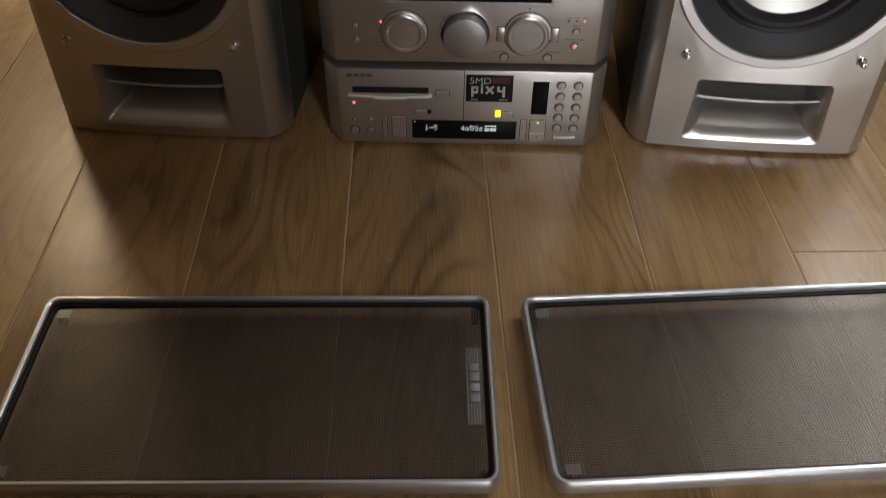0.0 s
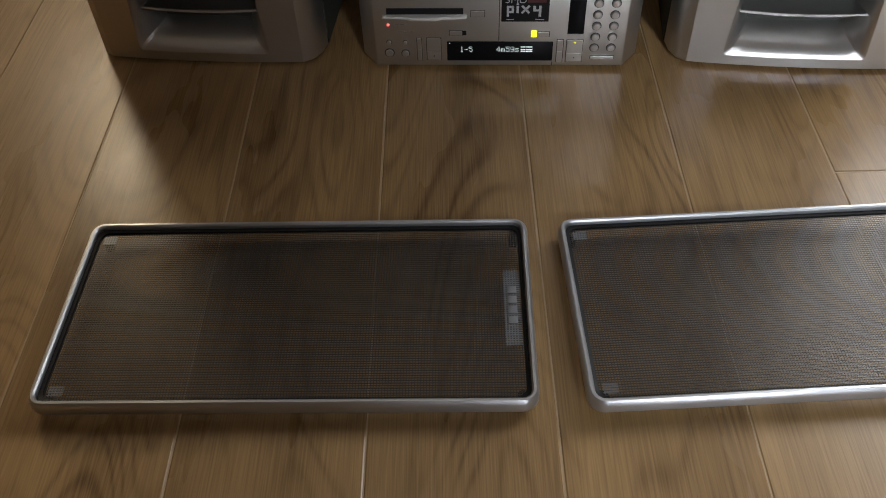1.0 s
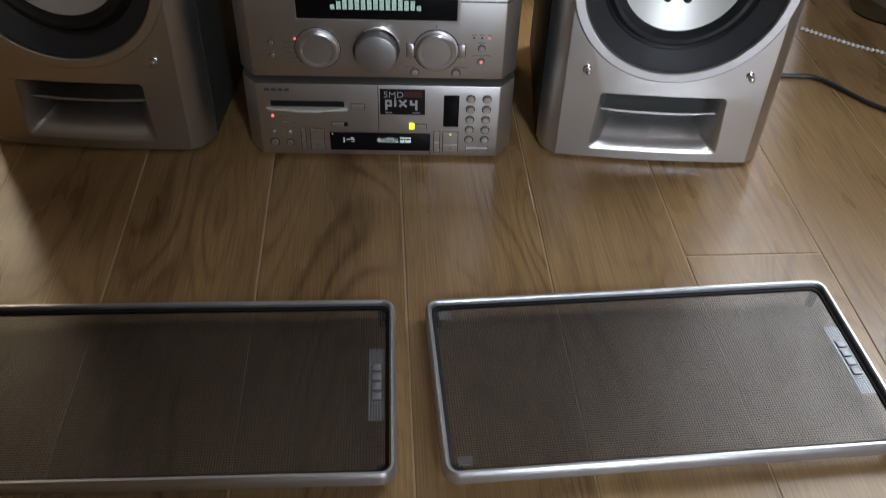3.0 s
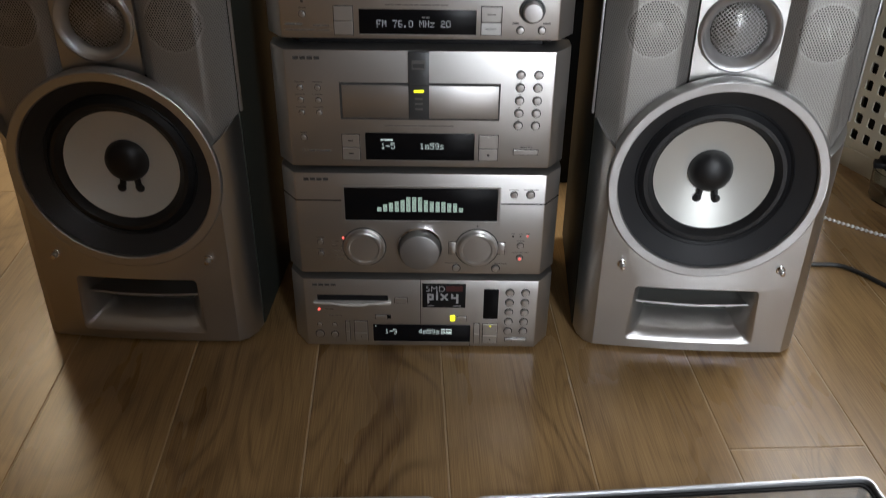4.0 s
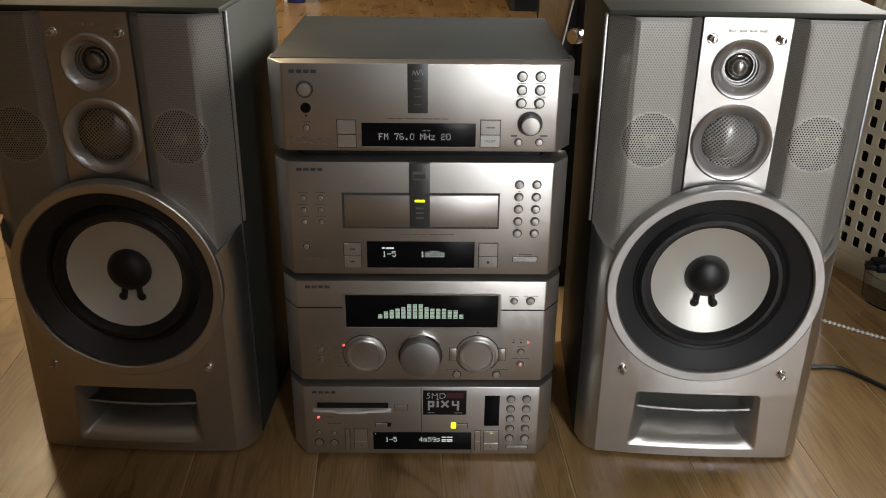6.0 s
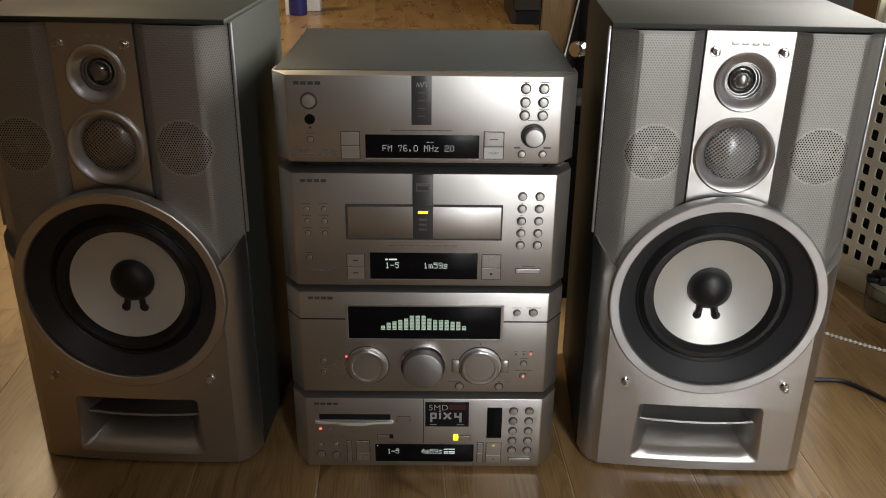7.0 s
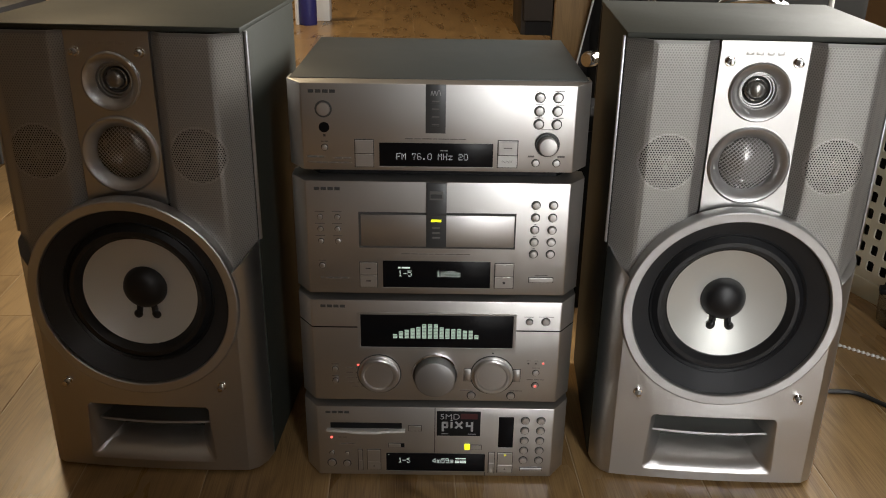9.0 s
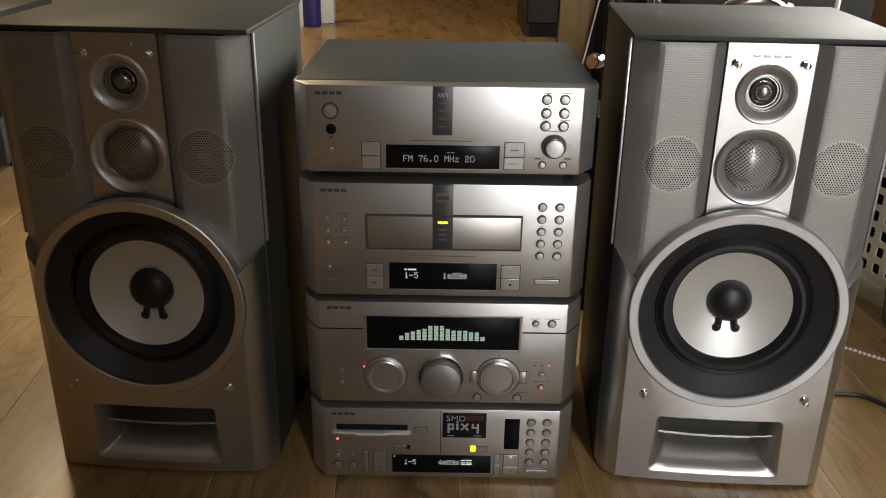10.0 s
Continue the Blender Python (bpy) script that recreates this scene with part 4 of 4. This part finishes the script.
dot_text("1-5", -0.0390, 0.0216, 0.0062, 0.0125, M_WHITEGLOW, d)
dot_text("4m59s", -0.0026, 0.0216, 0.0062, 0.0222, M_WHITEGLOW, d)
for z in (0.0219, 0.0238, 0.0270):
    bar("display_text", 0.0214, 0.0262, z, z + 0.0011, M_WHITEGLOW, d, -0.0006)
    bar("display_text", 0.0268, 0.0330, z, z + 0.0011, M_WHITEGLOW, d, -0.0006)
bar("display_text", -0.0498, -0.0488, 0.0312, 0.0322, M_WHITEGLOW, d, -0.0006)
for x, z, r in ((-0.1100, 0.0202, 0.0046), (-0.0938, 0.0196, 0.0040), (-0.1096, 0.0326, 0.0026), (-0.0934, 0.0324, 0.0024)):
    round_button(mdk, x, z, r, "dial" if r > 0.0045 else "button")


# ---- speaker grilles lying on the floor ----
def rounded(w, h, r, seg=6):
    out = []
    for cx, cy, a in ((w - r, h - r, 0), (-w + r, h - r, 90), (-w + r, -h + r, 180), (w - r, -h + r, 270)):
        out += [(cx + r * math.cos(radians(a + 90 * i / seg)), cy + r * math.sin(radians(a + 90 * i / seg))) for i in range(seg + 1)]
    return out


def speaker_grille(m, label):
    t = thing("speaker_grille", m, label, "speaker grille", "grilles on the floor")
    L, W = 0.1803, 0.0890
    # hollow rim: outer skirt, rounded top, inner wall
    bm = bmesh.new()
    rows = []
    for inset, z in ((0.0, 0.0100), (0.0, 0.0165), (0.0008, 0.0195), (0.0022, 0.0212), (0.0040, 0.0212), (0.0052, 0.0200), (0.0055, 0.0165), (0.0055, 0.0100)):
        rows.append([bm.verts.new((x, y, z)) for x, y in rounded(L - inset, W - inset, 0.012 - inset)])
    rows.append(rows[0])
    k = len(rows[0])
    for a, b in zip(rows, rows[1:]):
        for i in range(k):
            bm.faces.new((a[i], a[(i + 1) % k], b[(i + 1) % k], b[i]))
    rim = part("rim", bm, M_FRAME, t, "silver-painted plastic rim")
    # black gasket inside the rim
    bm = bmesh.new()
    rows = []
    for inset, z in ((0.0057, 0.013), (0.0057, 0.0172), (0.0085, 0.0165), (0.0085, 0.013)):
        rows.append([bm.verts.new((x, y, z)) for x, y in rounded(L - inset, W - inset, 0.0075)])
    for a, b in zip(rows, rows[1:]):
        for i in range(k):
            bm.faces.new((a[i], a[(i + 1) % k], b[(i + 1) % k], b[i]))
    part("gasket", bm, M_BLACK, rim, "black inner edge")
    # supports that keep the rim off the floor
    for x in (-0.1690, 0.1690):
        for y in (-0.0775, 0.0775):
            ob = part("peg_socket", lathe([(0.0, 0.0), (0.0038, 0.0), (0.0038, 0.0135), (0.0, 0.0135)], 20), M_BLACK, t, "round peg socket")
            ob.rotation_euler, ob.location = (radians(90), 0, 0), (x, y, 0.0)
    # cross-woven wires
    pitch, r = 0.0021, 0.00032
    l, w = L - 0.0075, W - 0.0075

    def wires(bounds, z, rad, every=1):
        x0, x1, y0, y1 = bounds
        b = bmesh.new()
        for i in range(int((x1 - x0) / pitch)):
            x = x0 + (i + 0.5) * pitch
            box(x - rad, x + rad, y0, y1, z - rad, z + rad * 0.6, bm=b)
        for i in range(int((y1 - y0) / pitch)):
            y = y0 + (i + 0.5) * pitch
            box(x0, x1, y - rad, y + rad, z - rad * 0.5, z + rad, bm=b)
        return b

    part("wire_mesh", wires((-l, l, -w, w), 0.0150, r), M_WIRE, t, "dark woven wire mesh", smooth=False, kind="stuff")
    for x, y in ((-1, 1), (-1, -1)):
        cx, cy = x * (L - 0.0170), y * (W - 0.0160)
        part("corner_patch", wires((cx - 0.0055, cx + 0.0055, cy - 0.0045, cy + 0.0045), 0.0153, r * 1.25), M_WIREL, t, "pale wires over the peg socket", smooth=False, kind="stuff")
    cx = L - 0.0155
    badge = part("badge", wires((cx - 0.0062, cx + 0.0062, -0.0365, 0.0365), 0.0154, r * 1.2), M_WIREL, t, "pale badge backing behind the wires", smooth=False, kind="stuff")
    for i in range(4):
        part("brand_mark", box(cx - 0.0036, cx + 0.0036, 0.0190 - i * 0.0097 - 0.0070, 0.0190 - i * 0.0097, 0.0152, 0.0168, 0.0003), M_WIREL, badge, "plain raised maker's mark")
    return t


speaker_grille(pose(-0.1545, -0.3248, 0, 0, 0, 1.9), "loudspeaker grille with silver rim and dark mesh, on the floor")
speaker_grille(pose(0.2345, -0.3042, 0, 0, 0, 4.9), "loudspeaker grille with silver rim, turned slightly, lying in window light")


# ---- things round the stereo ----
def crate():
    ang = math.atan2(-0.085, 0.034)
    t = thing("storage_crate", pose(0.656, 0.485, 0, 0, 0, math.degrees(ang)), "ivory plastic storage crate with a grid of square holes", "storage crate")
    pu, pz, lean = 0.0245, 0.0268, 0.044
    bm = bmesh.new()
    th = 0.003

    def cell(u0, z0):
        cu, cz, hw, hh, r = u0 + pu / 2, z0 + pz / 2, 0.0068, 0.0085, 0.0025
        sq = [(u0, z0), (u0 + pu, z0), (u0 + pu, z0 + pz), (u0, z0 + pz)]
        hole = [(cu - hw + r, cz - hh), (cu + hw - r, cz - hh), (cu + hw, cz - hh + r), (cu + hw, cz + hh - r), (cu + hw - r, cz + hh), (cu - hw + r, cz + hh), (cu - hw, cz + hh - r), (cu - hw, cz - hh + r)]
        P = lambda u, z, y: bm.verts.new((u + lean * z, y, z))
        s = [P(u, z, 0) for u, z in sq]
        h = [P(u, z, 0) for u, z in hole]
        d = [P(u, z, th) for u, z in hole]
        for q in ((s[0], s[1], h[1], h[0]), (s[1], h[2], h[1]), (s[1], s[2], h[3], h[2]), (s[2], h[4], h[3]), (s[2], s[3], h[5], h[4]), (s[3], h[6], h[5]), (s[3], s[0], h[7], h[6]), (s[0], h[0], h[7])):
            bm.faces.new(q)
        for i in range(8):
            bm.faces.new((h[i], h[(i + 1) % 8], d[(i + 1) % 8], d[i]))

    nu0, nu1, nz = -1, 14, 16
    for i in range(nu0, nu1):
        for k in range(nz):
            cell(-0.0135 + i * pu, 0.0403 + k * pz)
    bmesh.ops.remove_doubles(bm, verts=bm.verts, dist=0.00002)
    part("perforated_wall", bm, M_CRATE, t, "ivory wall with rounded square holes", smooth=False)
    ua, ub = -0.0135 + nu0 * pu, -0.0135 + nu1 * pu
    part("base_band", box(ua, ub, -0.002, 0.006, 0.0, 0.0312, 0.001), M_CRATE, t)
    part("seam_band", box(ua, ub, 0.0, 0.004, 0.0315, 0.0405), M_CRATE, t, smooth=False)
    part("top_rim", box(ua, ub + 0.02, -0.006, 0.010, 0.0403 + nz * pz, 0.0403 + nz * pz + 0.03, 0.002), M_CRATE, t)
    part("inner_wall", box(ua, ub, 0.20, 0.206, 0.0, 0.47), M_CRATE, t, smooth=False)
    part("end_wall", box(ua, ua + 0.004, 0.006, 0.20, 0.0, 0.47), M_CRATE, t, smooth=False)
    part("end_wall", box(ub - 0.004, ub, 0.006, 0.20, 0.0, 0.47), M_CRATE, t, smooth=False)
    part("dark_filling", box(ua + 0.01, ub - 0.01, 0.03, 0.19, 0.0, 0.45, 0.01), M_DARKBACK, t, "dark block behind the holes")


crate()

cable = part("black_cable", tube(smooth_line([(0.40, 0.190, 0.0032), (0.455, 0.186, 0.0032), (0.496, 0.182, 0.0032), (0.530, 0.179, 0.0032), (0.554, 0.155, 0.0032), (0.585, 0.115, 0.0032), (0.66, 0.06, 0.0032), (0.80, 0.02, 0.0032)]), 0.0030), M_CABLE, None, "black cable lying on the floor beside the speaker")
cable["category"] = "cable"
chain = thing("bead_chain", pose(0, 0, 0), "white plastic bead chain lying on the floor", "bead chain")
line = smooth_line([(0.558, 0.306, 0.003), (0.594, 0.277, 0.003), (0.628, 0.253, 0.003), (0.690, 0.225, 0.003), (0.76, 0.20, 0.003)], 6)
bm0 = bmesh.new()
bmesh.ops.create_icosphere(bm0, subdivisions=2, radius=0.0026)
bead_me = bpy.data.meshes.new("bead")
bm0.to_mesh(bead_me)
bm0.free()
bead_me.materials.append(M_WHITE)
run, last = 0.0, line[0]
for p in line[1:]:
    seg_len = (p - last).length
    while run < seg_len:
        ob = new("bead", bead_me)
        ob.parent, ob.location = chain, last.lerp(p, run / seg_len)
        run += 0.0062
    run -= seg_len
    last = p
part("cord", tube(line, 0.0010, 6), M_WHITE, chain)

# clear plastic cup with a black clip
cup = thing("plastic_cup", pose(0.700, 0.372, 0), "clear plastic cup with a black clip, on the floor", "plastic cup")
m_clear, n_, l_, p_ = nodes_of("clear_plastic")
p_.inputs["Transmission Weight"].default_value, p_.inputs["Roughness"].default_value, p_.inputs["IOR"].default_value = 1.0, 0.08, 1.2
p_.inputs["Base Color"].default_value = (0.82, 0.82, 0.80, 1)
bm = lathe([(0.0, 0.0), (0.050, 0.0), (0.053, -0.045), (0.0515, -0.045), (0.0485, -0.002), (0.0, -0.002)], 40)
bmesh.ops.rotate(bm, verts=bm.verts, matrix=Euler((radians(-90), 0, 0)).to_matrix())
part("bowl", bm, m_clear, cup, "clear bowl")
part("clip", box(-0.042, -0.008, -0.004, 0.026, 0.044, 0.060, 0.004), M_BLACK, cup, "black plastic clip")
part("clip_jaw", prism([(-0.056, 0.006), (-0.040, 0.000), (-0.036, 0.020), (-0.050, 0.022)], 0.046, 0.055, 0.002), M_BLACK, cup)

# board leaning behind the stack
board = thing("leaning_board", pose(0, 0.62, 0), "wooden board with a slanting edge, standing upright behind the stack", "wooden board")
slant = [(0.168, 0.0), (0.196, 0.0), (0.205, 0.29), (0.2315, 0.428), (0.2650, 0.604), (0.178, 0.604)]
part("plank", plate(slant, [], 0.0, 0.014), M_BOARD, board, smooth=False)
part("edge_strip", plate([(0.2055, 0.29), (0.2080, 0.29), (0.2680, 0.604), (0.2655, 0.604)], [], -0.002, 0.015), M_WHITE, board, "thin pale edge strip", smooth=False)

# lidded black block added to darken the gap and hide lit floor
upright = thing("storage_box", pose(0.152, 0.41, 0), "black block added behind the stack to keep the gap dark", "storage box")
part("body", box(-0.004, 0.140, 0.0, 0.100, 0.0, 0.275, 0.004), M_BLACK, upright)
part("lid", box(-0.007, 0.143, -0.003, 0.103, 0.2755, 0.300, 0.004), M_BLACK, upright)
# folded sheet added to stand for the dark zone behind the speaker
backdrop = thing("dark_cloth", pose(0.30, 0.70, 0), "folded black sheet added for the darkness behind the speaker", "cloth")
bm = bmesh.new()
cols = [[bm.verts.new((-0.12 + 0.0075 * i, 0.012 * math.sin(i * 0.9) + 0.004 * math.sin(i * 2.3), z)) for z in (0.0, 0.3, 0.62)] for i in range(27)]
for p, q in zip(cols, cols[1:]):
    for k in range(2):
        bm.faces.new((p[k], q[k], q[k + 1], p[k + 1]))
geo = bmesh.ops.extrude_face_region(bm, geom=list(bm.faces))
bmesh.ops.translate(bm, verts=[g for g in geo["geom"] if isinstance(g, bmesh.types.BMVert)], vec=(0, 0.004, 0))
part("folds", bm, M_DARKBACK, backdrop)

# chromed stand behind the right speaker
stand = thing("folding_stand", pose(0.249, 0.56, 0), "black folding stand with chromed clamp knobs", "stand")
part("post", tube([(0.0, 0.0, 0.0), (-0.004, 0, 0.40), (0.004, 0, 0.58)], 0.010, 12), M_BLACK, stand)
bm = lathe([(0.0, -0.030), (0.010, -0.030), (0.0125, -0.026), (0.0125, -0.012), (0.0095, -0.008), (0.0095, 0.010), (0.0, 0.010)], 24)
knob = part("clamp_knob", bm, M_CHROME, stand, "chromed clamp knob")
knob.location, knob.rotation_euler = (-0.012, -0.010, 0.352), (0, 0, radians(-50))
part("brace", tube([(-0.006, -0.012, 0.36), (-0.010, -0.016, 0.43), (0.004, -0.012, 0.52)], 0.0035, 8), M_CHROME, stand, "thin chromed rod")
part("foot_bar", tube([(-0.06, 0.06, 0.008), (0.0, 0.0, 0.012), (0.10, 0.10, 0.008)], 0.008, 10), M_BLACK, stand)

# tubular chair behind the right speaker
chair = thing("tubular_chair", pose(0.47, 0.60, 0), "folded chair with chromed tubes and black cloth", "chair")
part("tube_frame", tube(smooth_line([(-0.06, 0.0, 0.0), (-0.06, 0.0, 0.30), (-0.055, -0.01, 0.415), (-0.02, -0.02, 0.437), (0.03, -0.02, 0.428), (0.052, -0.01, 0.38), (0.055, 0.0, 0.0)]), 0.008, 12), M_CHROME, chair, "bent chromed tube")
part("tube_frame", tube(smooth_line([(-0.14, 0.05, 0.0), (-0.14, 0.05, 0.3), (-0.14, 0.05, 0.6)]), 0.008, 12), M_CHROME, chair)
part("tube_frame", tube([(0.125, 0.03, 0.0), (0.140, 0.03, 0.6)], 0.004, 10), M_WHITE, chair, "thin pale rod")
part("cloth_back", box(-0.20, 0.24, 0.12, 0.16, 0.0, 0.52, 0.012), M_DARKBACK, chair, "black cloth back")

# dark cabinet at the far side, amplifier boxes on the left
far = thing("dark_cabinet", pose(0.62, 2.95, 0), "dark wooden cabinet at the back of the room", "cabinet")
part("body", box(-0.30, 0.39, 0.0, 0.45, 0.0, 1.5, 0.004), M_DARKBOX, far)
part("door", box(-0.29, 0.040, -0.018, -0.001, 0.06, 1.48, 0.003), M_DARKBOX, far)
part("door", box(0.050, 0.38, -0.018, -0.001, 0.06, 1.48, 0.003), M_DARKBOX, far)
part("plinth", box(-0.28, 0.37, -0.004, -0.0005, 0.0, 0.055), M_BLACK, far, smooth=False)

left = thing("old_receiver", pose(-1.14, 1.06, 0), "dusty grey stereo receiver standing on the floor", "receiver")
part("case", box(-0.22, 0.175, 0.0, 0.30, 0.012, 0.115, 0.003), M_COVER, left)
part("front", box(-0.225, 0.18, -0.012, 0.0, 0.010, 0.118, 0.002), M_SMOKE, left)
part("vent_strip", box(0.10, 0.172, -0.016, -0.012, 0.096, 0.104, 0.001), M_CHROME, left, "bright slotted strip")
left2 = thing("old_receiver", pose(-1.15, 1.06, 0.118), "dusty dark tape deck resting on the receiver", "tape deck")
part("case", box(-0.22, 0.205, 0.0, 0.30, 0.006, 0.215, 0.003), M_DARKBOX, left2)
part("front", box(-0.225, 0.21, -0.012, 0.0, 0.006, 0.218, 0.002), M_SMOKE, left2)
for x in (-0.20, 0.17):
    part("foot", box(x, x + 0.02, 0.02, 0.04, 0.0, 0.006), M_BLACK, left2, smooth=False)
    part("foot", box(x, x + 0.02, 0.02, 0.04, 0.0, 0.012), M_BLACK, left, smooth=False)

bottle = thing("blue_bottle", pose(-0.602, 3.15, 0), "dark blue plastic bottle with a pale side, on the floor", "bottle")
bm = lathe([(0.0, 0.0), (0.036, 0.0), (0.040, -0.008), (0.040, -0.17), (0.030, -0.21), (0.014, -0.225), (0.014, -0.25), (0.0, -0.25)], 28)
bmesh.ops.rotate(bm, verts=bm.verts, matrix=Euler((radians(-90), 0, 0)).to_matrix())
part("body", bm, M_BLUE, bottle)
part("label", box(-0.052, -0.036, -0.03, 0.03, 0.0, 0.20, 0.004), M_WHITE, bottle, "pale side panel")
box2 = thing("white_box", pose(-0.545, 3.24, 0), "small white box on the floor beside a blue bottle", "box")
part("body", box(-0.035, 0.028, 0.0, 0.08, 0.0, 0.22, 0.006), M_WHITE, box2)
part("lid", box(-0.037, 0.030, -0.002, 0.082, 0.221, 0.24, 0.004), M_WHITE, box2)


# ---- floor planks ----
rnd = random.Random(7)
_plank = {}


def plank_mesh(w, length):
    key = (round(w, 4), round(length, 4))
    if key not in _plank:
        g, c = 0.0006, 0.0009
        bm = bmesh.new()
        lo = [bm.verts.new((x, y, -0.0005)) for x, y in ((g, g), (w - g, g), (w - g, length - g), (g, length - g))]
        hi = [bm.verts.new((x, y, 0)) for x, y in ((g + c, g + c), (w - g - c, g + c), (w - g - c, length - g - c), (g + c, length - g - c))]
        bot = [bm.verts.new((v.co.x, v.co.y, -0.004)) for v in lo]
        bm.faces.new(hi)
        for i in range(4):
            j = (i + 1) % 4
            bm.faces.new((lo[i], lo[j], hi[j], hi[i]))
            bm.faces.new((bot[i], bot[j], lo[j], lo[i]))
        me = bpy.data.meshes.new("plank")
        bmesh.ops.recalc_face_normals(bm, faces=bm.faces)
        bm.to_mesh(me)
        bm.free()
        me.materials.append(M_PLANK)
        _plank[key] = me
    return _plank[key]


for row in range(-19, 16):
    first = -0.31 + rnd.uniform(-0.12, 0.08)
    if row == 2:
        first = 0.2372
    for k in range(-4, 5):
        a, b = first + k * PLANK_L, first + (k + 1) * PLANK_L
        edge = FLOOR_O + (row + 0.5) * PLANK_W * EX
        if X0 < edge.x < X1:
            south, north = (HALL[2] if edge.x > HALL[0] else Y0), Y1
        elif HALL[0] < edge.x < HALL[1] - 0.16:
            south, north = HALL[2], Y0
        else:
            continue
        a, b = max(a, south - edge.y), min(b, north - edge.y)
        if b - a < 0.05:
            continue
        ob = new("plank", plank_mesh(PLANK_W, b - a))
        ob.color = (1, 1, 1, 1.0 + (0.16 if row <= -4 else 0.05 if row >= 2 else 0.0))   # paler boards at the sides, the brighter light there put into their tone
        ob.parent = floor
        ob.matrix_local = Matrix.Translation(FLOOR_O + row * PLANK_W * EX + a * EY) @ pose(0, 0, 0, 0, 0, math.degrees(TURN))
